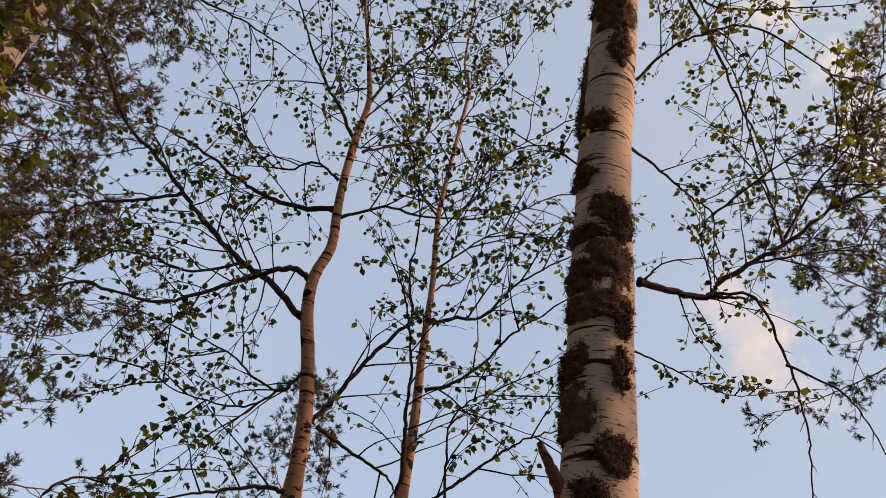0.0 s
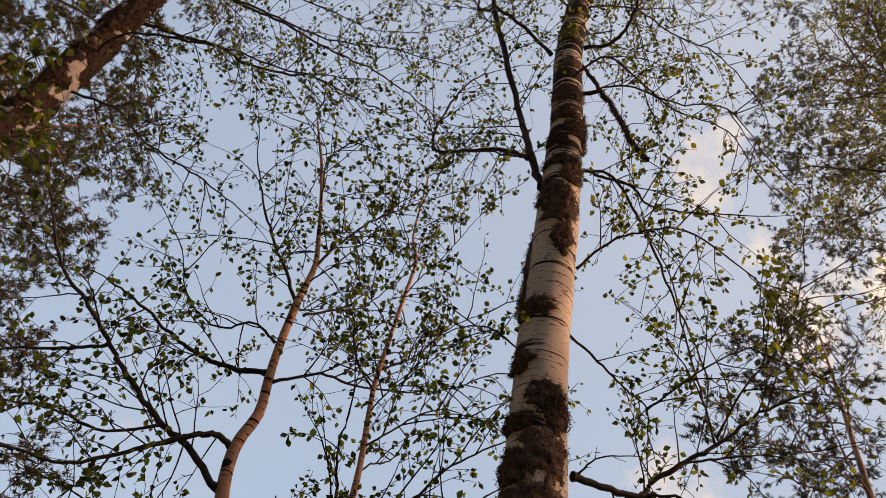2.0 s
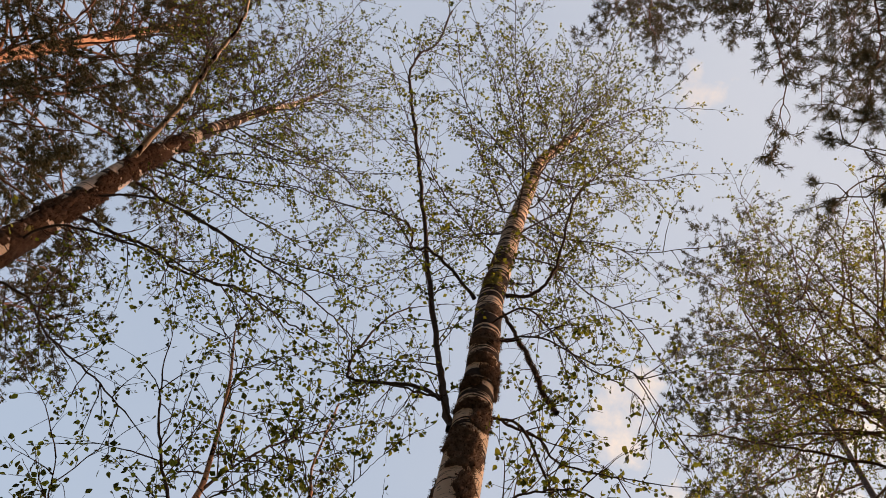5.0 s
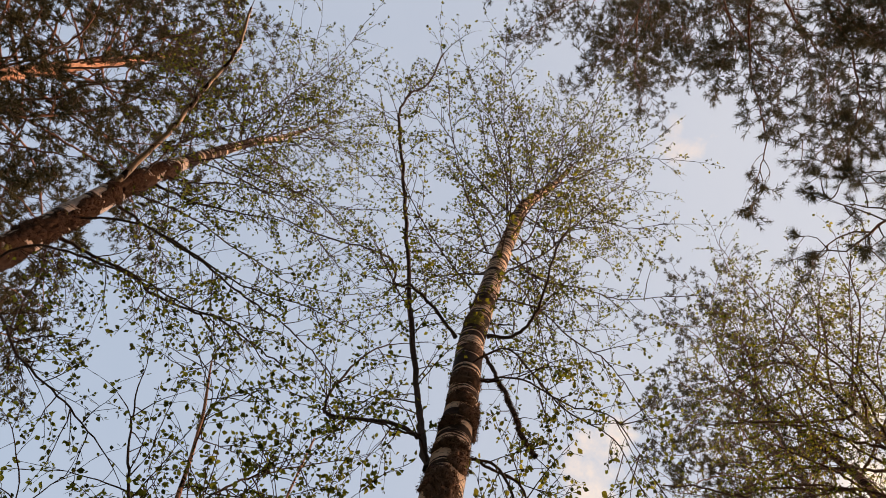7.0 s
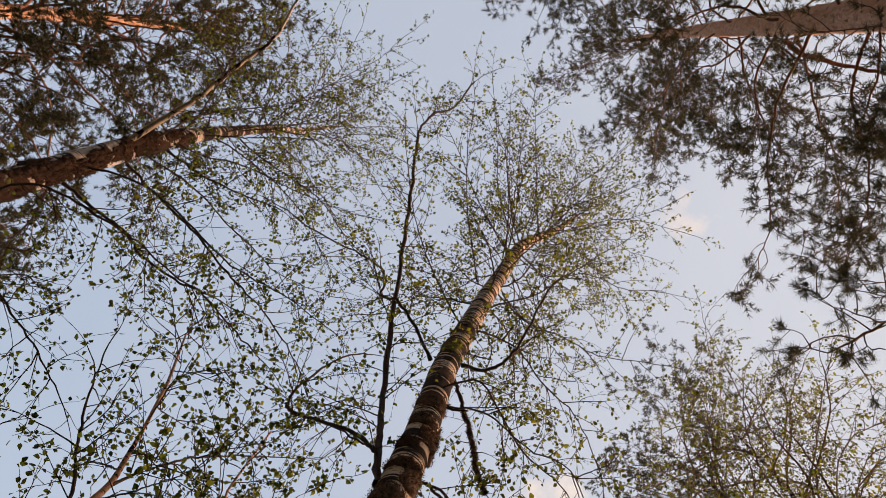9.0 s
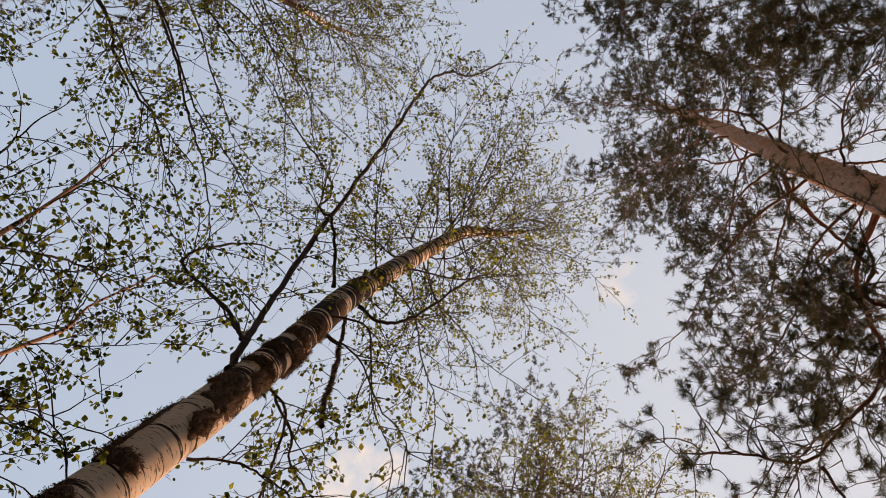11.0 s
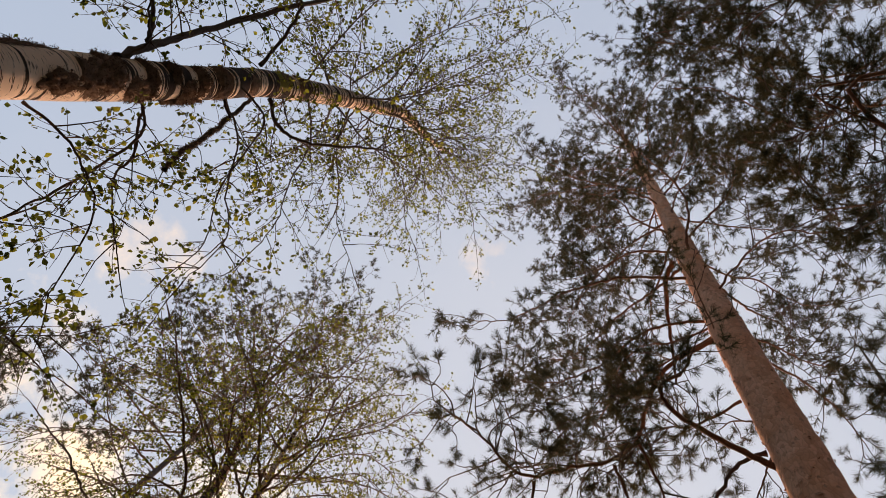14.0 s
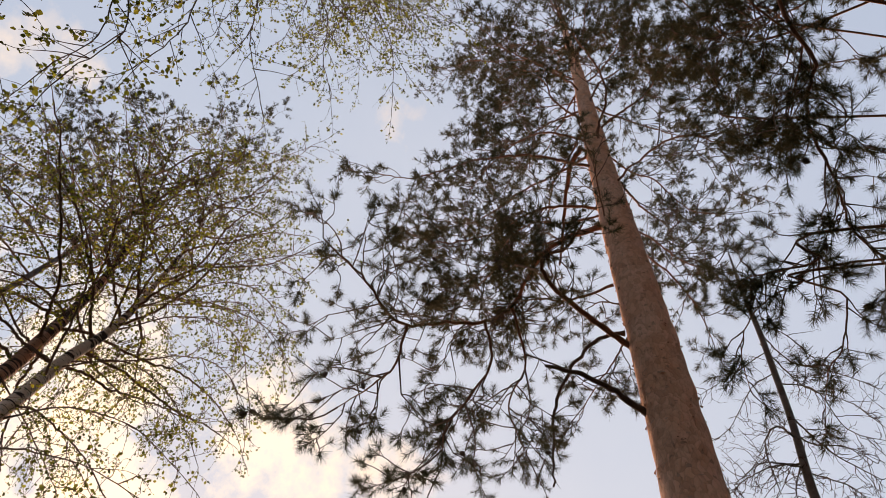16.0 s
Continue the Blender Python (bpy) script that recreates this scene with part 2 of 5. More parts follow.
# ---- mesh helpers ----
def mesh_object(name, verts, faces, mat, parent=None, smooth=True):
    """faces: an (n, 3) or (n, 4) array, or a list of such arrays."""
    groups = faces if isinstance(faces, list) else [faces]
    groups = [np.asarray(g, dtype=np.int32) for g in groups if len(g)]
    me = bpy.data.meshes.new(name)
    verts = np.asarray(verts, dtype=np.float32)
    loops = np.concatenate([g.ravel() for g in groups])
    counts = np.concatenate([np.full(len(g), g.shape[1], dtype=np.int32) for g in groups])
    me.vertices.add(len(verts))
    me.vertices.foreach_set("co", verts.ravel())
    me.loops.add(len(loops))
    me.loops.foreach_set("vertex_index", loops)
    me.polygons.add(len(counts))
    me.polygons.foreach_set("loop_start", np.concatenate([[0], np.cumsum(counts)[:-1]]).astype(np.int32))
    me.polygons.foreach_set("use_smooth", np.full(len(counts), smooth))
    me.update(calc_edges=True)
    me.materials.append(mat)
    ob = new(name, me)
    ob.parent = parent
    return ob


def unit(v):
    v = np.asarray(v, dtype=float)
    return v / (np.linalg.norm(v, axis=-1, keepdims=True) + 1e-9)


def spline(points, steps):
    """Catmull-Rom through the control points."""
    p = np.asarray(points, dtype=float)
    p = np.vstack([2 * p[0] - p[1], p, 2 * p[-1] - p[-2]])
    out = []
    for i in range(1, len(p) - 2):
        for u in np.linspace(0, 1, steps, endpoint=False):
            a, b, c, d = p[i - 1:i + 3]
            out.append(0.5 * (2 * b + (c - a) * u + (2 * a - 5 * b + 4 * c - d) * u * u + (3 * b - a - 3 * c + d) * u ** 3))
    out.append(p[-2])
    return np.array(out)


class Tubes:
    """Collects tapered tubes into one mesh."""

    def __init__(self):
        self.v, self.q, self.n = [], [], 0

    def add(self, path, radii, sides=3):
        path = np.asarray(path, dtype=float)
        k = len(path)
        tan = unit(np.gradient(path, axis=0))
        ref = np.where(np.abs(tan[:, 2:3]) < 0.9, [[0.0, 0, 1]], [[1.0, 0, 0]])
        u = unit(np.cross(tan, ref))
        v = np.cross(tan, u)
        a = np.arange(sides) * (2 * np.pi / sides)
        r = np.asarray(radii, dtype=float)[:, None, None]
        ring = path[:, None, :] + r * (np.cos(a)[None, :, None] * u[:, None, :] + np.sin(a)[None, :, None] * v[:, None, :])
        self.v.append(ring.reshape(-1, 3))
        i, j = np.meshgrid(np.arange(k - 1), np.arange(sides), indexing="ij")
        j2 = (j + 1) % sides
        self.q.append(np.stack([i * sides + j, i * sides + j2, (i + 1) * sides + j2, (i + 1) * sides + j], -1).reshape(-1, 4) + self.n)
        self.n += k * sides

    def build(self, name, mat, parent):
        return mesh_object(name, np.vstack(self.v), np.vstack(self.q), mat, parent)


LEAF_V = np.array([(0, -0.45, 0.0), (0, 0, 0), (-0.30, 0.12, 0.07), (-0.37, 0.36, 0.10), (-0.20, 0.66, 0.06), (0, 1, -0.05),
                   (0.20, 0.66, 0.06), (0.37, 0.36, 0.10), (0.30, 0.12, 0.07), (0.03, 0, 0)])
LEAF_FAR = np.array([(0, -0.12, 0), (-0.42, 0.30, 0.10), (-0.30, 0.66, 0.06), (0, 1, -0.05), (0.30, 0.66, 0.06), (0.42, 0.30, 0.10)])
LOBED_V = np.array([(0, -0.55, 0.0), (0.035, 0, 0), (0, 0, 0), (0.30, -0.10, 0.04), (0.36, 0.10, 0.06), (0.62, 0.34, 0.02), (0.34, 0.44, 0.05), (0.30, 0.62, 0.04), (0, 1.0, -0.06),
                    (-0.30, 0.62, 0.04), (-0.34, 0.44, 0.05), (-0.62, 0.34, 0.02), (-0.36, 0.10, 0.06), (-0.30, -0.10, 0.04)])
LOBED_Q = np.array([(2, 3, 4, 6), (2, 6, 7, 8), (2, 8, 9, 10), (2, 10, 12, 13)])
LOBED_T = np.array([(4, 5, 6), (10, 11, 12), (0, 1, 2)])
LEAF_Q = np.array([(1, 5, 4, 3), (1, 7, 6, 5)])
LEAF_T = np.array([(1, 3, 2), (1, 8, 7), (0, 9, 1)])


class Leaves:
    """Collects leaf places: position, way of the midrib, size."""

    def __init__(self, rng):
        self.p, self.d, self.s, self.rng = [], [], [], rng

    def add(self, pos, way, size):
        self.p.append(pos)
        self.d.append(way)
        self.s.append(size)

    def frames(self):
        p, d, s = np.array(self.p), unit(np.array(self.d)), np.array(self.s)
        x = unit(np.cross(d, unit(self.rng.normal(size=d.shape))))
        z = np.cross(x, d)
        return p, x, d, z, s

    def build(self, parent, single=300, near=(0, 0, 1.55), lobed=False):
        p, x, d, z, s = self.frames()
        order = np.argsort(np.linalg.norm(p - np.array(near), axis=1))
        p, x, d, z, s = p[order], x[order], d[order], z[order], s[order]
        one = mesh_object("leaf", LOBED_V if lobed else LEAF_V, [LOBED_Q, LOBED_T] if lobed else [LEAF_Q, LEAF_T], LEAF_ONE, parent, smooth=False)
        shared = one.data
        for i in range(min(single, len(p))):
            ob = one if i == 0 else new("leaf", shared)
            ob.parent = parent
            m = np.eye(4)
            m[:3, 0], m[:3, 1], m[:3, 2], m[:3, 3] = x[i] * s[i], d[i] * s[i], z[i] * s[i], p[i]
            ob.matrix_local = Matrix(m.tolist())
        if len(p) <= single:
            return
        p, x, d, z, s = (a[single:] for a in (p, x, d, z, s))
        t = LEAF_FAR[None] * s[:, None, None]
        v = p[:, None] + t[..., 0:1] * x[:, None] + t[..., 1:2] * d[:, None] + t[..., 2:3] * z[:, None]
        off = (np.arange(len(p)) * len(LEAF_FAR))[:, None, None]
        ob = mesh_object("foliage", v.reshape(-1, 3), (np.array([(0, 3, 2, 1), (0, 5, 4, 3)])[None] + off).reshape(-1, 4), LEAF, parent, smooth=False)
        tagged(ob, kind="stuff")


def tuft_template(rng, needles, length, width, shoot):
    """One pine shoot: fine needles all along an axis on +z, leaning forward, the last ones a brush."""
    v, f = [], []
    for i in range(needles):
        h = shoot * rng.rand() ** 0.8
        a = rng.rand() * 2 * np.pi
        spread = 0.25 + 0.85 * (1 - h / shoot) ** 0.7 + 0.45 * rng.rand()
        d = np.array([math.cos(a) * math.sin(spread), math.sin(a) * math.sin(spread), math.cos(spread)])
        side = unit(np.cross(d, rng.normal(size=3)))
        b = np.array([0, 0, h])
        ln = length * (0.7 + 0.45 * rng.rand())
        k = len(v)
        v += [b - side * width * 0.5, b + side * width * 0.5, b + d * ln]
        f += [(k, k + 1, k + 2)]
    for side in (np.array([0.003, 0, 0]), np.array([0, 0.003, 0])):
        k = len(v)
        v += [-side, side, np.array([0, 0, shoot])]
        f += [(k, k + 1, k + 2)]
    return np.array(v), np.array(f)


class Tufts:
    """Collects needle tufts into one mesh: fine ones near the clearing, coarser ones far up."""

    def __init__(self, rng, base, needles=68, length=0.060, width=0.0026, shoot=0.060):
        self.rng = rng
        self.eye = np.array((0, 0, 1.55)) - base
        self.kinds = [tuft_template(rng, needles, length, width, shoot) for _ in range(5)]
        self.kinds += [tuft_template(rng, needles // 3, length, width * 2.5, shoot) for _ in range(5)]
        self.p, self.d, self.s = [], [], []

    def add(self, pos, way, size=1.0):
        self.p.append(pos)
        self.d.append(way)
        self.s.append(size)

    def build(self, parent):
        p, z, s = np.array(self.p), unit(np.array(self.d)), np.array(self.s)
        x = unit(np.cross(z, unit(self.rng.normal(size=z.shape))))
        y = np.cross(z, x)
        which = self.rng.randint(0, 5, len(p)) + np.where(np.linalg.norm(p - self.eye, axis=1) > 7.0, 5, 0)
        vs, fs, n = [], [], 0
        for k, (tv, tf) in enumerate(self.kinds):
            m = which == k
            t = tv[None] * s[m][:, None, None]
            v = p[m][:, None] + t[..., 0:1] * x[m][:, None] + t[..., 1:2] * y[m][:, None] + t[..., 2:3] * z[m][:, None]
            fs.append((tf[None] + (np.arange(m.sum()) * len(tv))[:, None, None] + n).reshape(-1, 3))
            vs.append(v.reshape(-1, 3))
            n += m.sum() * len(tv)
        ob = mesh_object("needles", np.vstack(vs), np.vstack(fs), NEEDLE, parent, smooth=False)
        tagged(ob, kind="stuff")


def grow(rng, start, way, length, steps, droop, wander):
    """A crooked path: droop bends it downwards, wander shakes it."""
    p = [np.asarray(start, dtype=float)]
    d = unit(way)
    step = length / steps
    for i in range(steps):
        d = unit(d + rng.normal(size=3) * wander + np.array([0, 0, -droop]) * (0.4 + i / steps))
        p.append(p[-1] + d * step)
    return np.array(p)


class Tree:
    """A thing under construction: an Empty with trunk, limbs, twigs and leaves."""

    def __init__(self, name, label, category, seed, trunk, bark, limb_bark, twig_bark_, sides=20, lump=0.06, droop=0.10, leaf=0.027, smooth=6,
                 tuft=None, spacing=1.0):
        self.rng = np.random.RandomState(seed)
        self.limb_mat, self.twig_mat = limb_bark, twig_bark_
        self.control = np.array(trunk)
        base = self.control[0, :3]
        self.root = tagged(new(name), label, category)
        self.root.location = base
        self.base = base
        self.twigs, self.leaves = Tubes(), Leaves(self.rng)
        self.tufts = Tufts(self.rng, base, **(tuft or {})) if tuft is not None else None
        self.droop, self.leaf, self.spacing = droop, leaf, spacing
        # trunk: swept rings with root flare and small lumps
        zs = np.linspace(0, self.control[-1, 2], max(60, int(self.control[-1, 2] / 0.07)))
        c = np.stack([np.interp(zs, self.control[:, 2], self.control[:, i]) for i in range(4)], 1)
        for _ in range(smooth):
            c[1:-1] = (c[:-2] + 2 * c[1:-1] + c[2:]) / 4
        path, rad = c[:, :3] - base, np.maximum(c[:, 3], 0.003)
        rad = rad * (1 + 0.35 * np.exp(-path[:, 2] / 0.25))
        tb = Tubes()
        tb.add(path, rad, sides)
        v = tb.v[0].reshape(len(path), sides, 3)
        off = np.array([[noise.noise(Vector((math.cos(6.283 * j / sides) * 1.4, math.sin(6.283 * j / sides) * 1.4, p[2] * 5 + seed))) for j in range(sides)] for p in path])
        v += (v - path[:, None]) * (off * lump)[..., None]
        tb.v = [v.reshape(-1, 3)]
        self.trunk = tb.build("trunk", bark, self.root)
        self.path, self.rad = path, rad

    def on_trunk(self, z):
        return np.array([np.interp(z, self.path[:, 2], self.path[:, i]) for i in range(3)]), float(np.interp(z, self.path[:, 2], self.rad))

    def cones(self, count):
        """Dark cones hanging at twig ends towards the clearing."""
        p = np.array(self.tufts.p)
        eye = np.array((0, 0, 1.55)) - self.base
        order = np.argsort(np.linalg.norm(p - eye, axis=1))[: count * 40]
        shared = None
        for i in self.rng.choice(order, count, replace=False):
            if shared is None:
                rings, sides = 9, 9
                v = []
                for j in range(rings + 1):
                    u = j / rings
                    r = 0.016 * math.sin(math.pi * min(0.98, 0.12 + 0.86 * u)) ** 0.7 * (1.0 if j % 2 else 0.78)
                    for k in range(sides):
                        a = 2 * math.pi * (k + 0.5 * (j % 2)) / sides
                        v.append((r * math.cos(a), r * math.sin(a), -0.045 * u))
                q = [(j * sides + k, j * sides + (k + 1) % sides, (j + 1) * sides + (k + 1) % sides, (j + 1) * sides + k) for j in range(rings) for k in range(sides)]
                ob = mesh_object("pine_cone", np.array(v), np.array(q), CONE, self.root, smooth=False)
                shared = ob.data
            else:
                ob = new("pine_cone", shared)
                ob.parent = self.root
            ob.location = p[i]
            ob.rotation_euler = (self.rng.rand() * 2.4, self.rng.rand() * 0.8, self.rng.rand() * 6.28)
            ob.scale = (0.95,) * 3

    def flakes(self, count, z0, z1):
        """Thin curled scales of bark standing off the trunk."""
        rng = self.rng
        v, f = [], []
        for _ in range(count):
            z, a = z0 + (z1 - z0) * rng.rand(), rng.rand() * 6.283
            c, r = self.on_trunk(z)
            out, along = np.array([math.cos(a), math.sin(a), 0.0]), np.array([-math.sin(a), math.cos(a), 0.0])
            wd, ht, lift = 0.006 + 0.012 * rng.rand(), 0.010 + 0.022 * rng.rand(), 0.002 + 0.009 * rng.rand()
            p, k = c + out * r * 1.01, len(v)
            up = np.array([0, 0, 1.0 if rng.rand() < 0.4 else -1.0])
            v += [p - along * wd, p + along * wd, p + along * wd * (0.5 + 0.6 * rng.rand()) + up * ht * 0.6 + out * lift * 0.5,
                  p - along * wd * (0.5 + 0.6 * rng.rand()) + up * ht * 0.7 + out * lift * 0.6, p + up * ht + out * lift * (1 + rng.rand())]
            f += [(k, k + 1, k + 2), (k, k + 2, k + 3), (k + 3, k + 2, k + 4)]
        tagged(mesh_object("flaky_bark", np.array(v), np.array(f), SCALE, self.trunk, smooth=False), kind="stuff")

    def done(self, single=300, lobed=False):
        if self.twigs.n:
            tagged(self.twigs.build("twig_growth", self.twig_mat, self.root), kind="stuff")
        if self.leaves.p:
            self.leaves.build(self.root, single, np.array((0, 0, 1.55)) - self.base, lobed)
        if self.tufts and self.tufts.p:
            self.tufts.build(self.root)


def limb_mesh(tree, points, r0, steps=6, tip=0.36, knobs=0.05, mat=None):
    """One limb as a part of its own. Returns its path and radii in the tree's own space."""
    path = spline(np.array(points) - tree.base, steps)
    step = np.linalg.norm(path[-1] - path[0]) / len(path)
    path[1:-1] += tree.rng.normal(size=(len(path) - 2, 3)) * min(0.006, r0 * 0.4, step * 0.12)
    s = np.linspace(0, 1, len(path))
    rad = r0 * (1 - (1 - tip) * s) * (1 + knobs * tree.rng.normal(size=len(path)).clip(-1, 2))
    rad[0] *= 1.35
    t = Tubes()
    t.add(path, rad, 7)
    tree.limb = t.build("limb", mat or tree.limb_mat, tree.root)
    return path, rad, s


def birch_spray(tree, start, way, length, droop, dense=1.0):
    """A fine zigzag twig; small new leaves sit on it in twos and threes."""
    rng = tree.rng
    n = max(3, int(length / 0.048))
    path = grow(rng, start, way, length, n, droop, 0.13)
    tree.twigs.add(path, np.linspace(0.0027, 0.0013, len(path)) * (0.8 + 0.45 * length), 3)
    for i in range(1, len(path)):
        if rng.rand() < 0.66 * dense or i == n:
            tan = unit(path[i] - path[i - 1])
            shoot = unit(np.cross(tan, rng.normal(size=3))) * 0.012 * rng.rand()
            for _ in range(1 + int(2.5 * rng.rand())):
                d = unit(rng.normal(size=3) + np.array([0, 0, -0.45]) + tan * 0.4)
                size = tree.leaf * (0.65 + 0.65 * rng.rand())
                tree.leaves.add(path[i] + shoot + d * size * 0.4, d, size)
    return path


def birch_branch(tree, start, way, length, droop, dense=1.0):
    """A side branch that carries twigs by turns on its two sides."""
    rng = tree.rng
    n = max(5, int(length / 0.065))
    path = grow(rng, start, way, length, n, droop * 0.6, 0.10)
    tree.twigs.add(path, np.linspace(0.0032 + 0.004 * length, 0.0016, len(path)), 3)
    plane = unit(rng.normal(size=3))
    turn = 1.0
    for i in range(2, len(path)):
        if rng.rand() < 0.74:
            tan = unit(path[i] - path[i - 1])
            turn = -turn
            side = unit(np.cross(tan, plane) * turn + rng.normal(size=3) * 0.45)
            birch_spray(tree, path[i], tan * 0.8 + side * 0.8, length * (0.25 + 0.42 * rng.rand()) * (1.15 - 0.55 * i / n), droop, dense)
    birch_spray(tree, path[-1], path[-1] - path[-2], length * 0.35, droop, dense)


def limb_moss(tree, path, rad, thick):
    """Ragged moss along the outer part of a limb."""
    rng = tree.rng
    v, f = [], []
    for _ in range(1400):
        u = (0.3 + 0.7 * rng.rand()) * (len(path) - 1.001)
        i, w = int(u), u - int(u)
        p, r = path[i] * (1 - w) + path[i + 1] * w, rad[i]
        out = unit(np.cross(path[i + 1] - path[i], rng.normal(size=3)))
        side, ln, wd, k = unit(rng.normal(size=3)), thick * (0.4 + rng.rand()), 0.0016 + 0.0018 * rng.rand(), len(v)
        b = p + out * r * 0.9
        d = unit(out + rng.normal(size=3) * 0.7)
        v += [b - side * wd, b + side * wd, b + d * ln * 0.6 + side * wd * 1.4, b + d * ln]
        f += [(k, k + 1, k + 2), (k, k + 2, k + 3)]
    mesh_object("moss_cushion", np.array(v), np.array(f), MOSS, tree.limb)


def birch_limb(tree, points, r0, side=0.4, leaf0=0.12, dense=1.0, every=0.10, curtain=0.0, mat=None, tip=0.36, mossy_bark=0.0):
    """A limb with leafy side branches from leaf0 of its length outwards."""
    path, rad, s = limb_mesh(tree, points, r0, mat=mat, tip=tip)
    if mossy_bark:
        limb_moss(tree, path, rad, mossy_bark)
    rng = tree.rng
    length = np.linalg.norm(np.diff(path, axis=0), axis=1).sum()
    count = max(3, int(length / (every * tree.spacing)))
    for k in range(count):
        u = leaf0 + (1 - leaf0) * (k + rng.rand()) / count
        i = min(len(path) - 2, int(u * (len(path) - 1)))
        tan = unit(path[i + 1] - path[i])
        out = unit(np.cross(tan, rng.normal(size=3)))
        birch_branch(tree, path[i], tan * 0.7 + out * 0.9 + np.array([0, 0, 0.1]), side * (0.45 + 0.75 * rng.rand()) * (1.1 - 0.45 * u), tree.droop, dense)
        if rng.rand() < curtain:
            birch_spray(tree, path[i], tan * 0.4 + out, 0.4 + 0.7 * rng.rand(), 0.5, dense)
    birch_branch(tree, path[-1], path[-1] - path[-2], side * 0.8, tree.droop, dense)


def bare_limb(tree, points, r0, side=0.0, mat=None):
    """A leafless limb, with a few short bare twigs where side is given."""
    path, rad, s = limb_mesh(tree, points, r0, tip=0.4, knobs=0.07, mat=mat)
    rng = tree.rng
    if side:
        for i in range(2, len(path)):
            for _ in range(1 + (rng.rand() < 0.4)):
                out = unit(np.cross(path[i] - path[i - 1], rng.normal(size=3)))
                p = grow(rng, path[i], unit(path[i] - path[i - 1]) * 0.5 + out, side * (0.4 + 1.6 * rng.rand() ** 2), 9, 0.06, 0.24)
                tree.twigs.add(p, np.linspace(0.0032, 0.0012, len(p)), 3)
                for j in range(2, len(p)):
                    if rng.rand() < 0.5:
                        o2 = unit(np.cross(p[j] - p[j - 1], rng.normal(size=3)))
                        g = grow(rng, p[j], unit(p[j] - p[j - 1]) + o2, side * 0.3 * rng.rand() + 0.02, 3, 0, 0.1)
                        tree.twigs.add(g, np.linspace(0.0018, 0.001, len(g)), 3)
    else:
        for i in range(2, len(path) - 1, 3):
            out = unit(np.cross(path[i] - path[i - 1], rng.normal(size=3)))
            g = grow(rng, path[i], unit(path[i] - path[i - 1]) + out, 0.02 + 0.05 * rng.rand(), 3, 0, 0.1)
            tree.twigs.add(g, np.linspace(0.0025, 0.001, len(g)), 3)


def pine_cluster(tree, p, d, size):
    """The end of a pine twig: a leading shoot with side shoots round it."""
    rng = tree.rng
    tree.tufts.add(p, d, size * (0.9 + 0.4 * rng.rand()))
    for _ in range(int(1 + 3.2 * rng.rand())):
        w = unit(unit(d) + unit(rng.normal(size=3)) * 0.9 + np.array([0, 0, 0.15]))
        ln = 0.05 * size * (0.6 + rng.rand())
        q = p - unit(d) * 0.04 * size * rng.rand()
        tree.twigs.add(np.array([q, q + w * ln]), [0.003, 0.002], 3)
        tree.tufts.add(q + w * ln, w, size * (0.7 + 0.4 * rng.rand()))


def pine_branch(tree, start, way, length, size=1.0, depth=0):
    """A crooked forked pine branch, bare inside, its twigs ending in clusters of needles."""
    rng = tree.rng
    n = max(4, int(length / 0.10))
    path = grow(rng, start, way, length, n, 0.04, 0.24)
    tree.twigs.add(path, np.linspace(0.004 + 0.006 * length, 0.0025, len(path)), 3)
    for i in range(2, len(path)):
        u = i / (len(path) - 1)
        tan = unit(path[i] - path[i - 1])
        side = unit(np.cross(tan, rng.normal(size=3)))
        if depth < 1 and length > 0.25 and u > 0.25 and rng.rand() < 0.72:
            pine_branch(tree, path[i], tan * 0.6 + side * 0.9 + np.array([0, 0, 0.1]), length * (0.25 + 0.3 * rng.rand()), size, depth + 1)
        elif u > 0.5 and rng.rand() < 0.5:
            tree.tufts.add(path[i], tan * 0.7 + side * 0.8 + np.array([0, 0, 0.2]), size * (0.7 + 0.4 * rng.rand()))
    pine_cluster(tree, path[-1], path[-1] - path[-2], size)


def pine_limb(tree, points, r0, side=0.5, leaf0=0.3, size=1.0, every=0.11):
    path, rad, s = limb_mesh(tree, points, r0, tip=0.3)
    rng = tree.rng
    length = np.linalg.norm(np.diff(path, axis=0), axis=1).sum()
    count = max(3, int(length / every))
    for k in range(count):
        u = leaf0 + (1 - leaf0) * (k + rng.rand()) / count
        i = min(len(path) - 2, int(u * (len(path) - 1)))
        tan = unit(path[i + 1] - path[i])
        out = unit(np.cross(tan, rng.normal(size=3)))
        pine_branch(tree, path[i], tan * 0.7 + out * 0.8, side * (0.5 + 0.7 * rng.rand()) * (1.15 - 0.5 * u), size)
    pine_branch(tree, path[-1], path[-1] - path[-2], side * 0.6, size)


def whorls(tree, z0, z1, count, reach, rise, r0, side, kind, squash=None, **more):
    """Limbs all round the trunk from z0 up to z1; reach: their length low and high."""
    rng = tree.rng
    for k in range(count):
        u = (k + rng.rand()) / count
        p, r = tree.on_trunk(z0 + (z1 - z0) * u)
        a = k * 2.4 + rng.rand() * 0.8
        ln = (reach[0] + (reach[1] - reach[0]) * u) * (0.75 + 0.5 * rng.rand())
        d = np.array([math.sin(a), math.cos(a), rise + 0.35 * rng.rand()])
        if squash is not None:
            d[:2] += np.array(squash)
        pts = grow(rng, p, d, ln, 7, 0.03 if kind is pine_limb else 0.0, 0.2 if kind is pine_limb else 0.16) + tree.base
        kind(tree, [tuple(q) for q in pts], r0 * (0.6 + 0.4 * (1 - u)), side=side, **more)


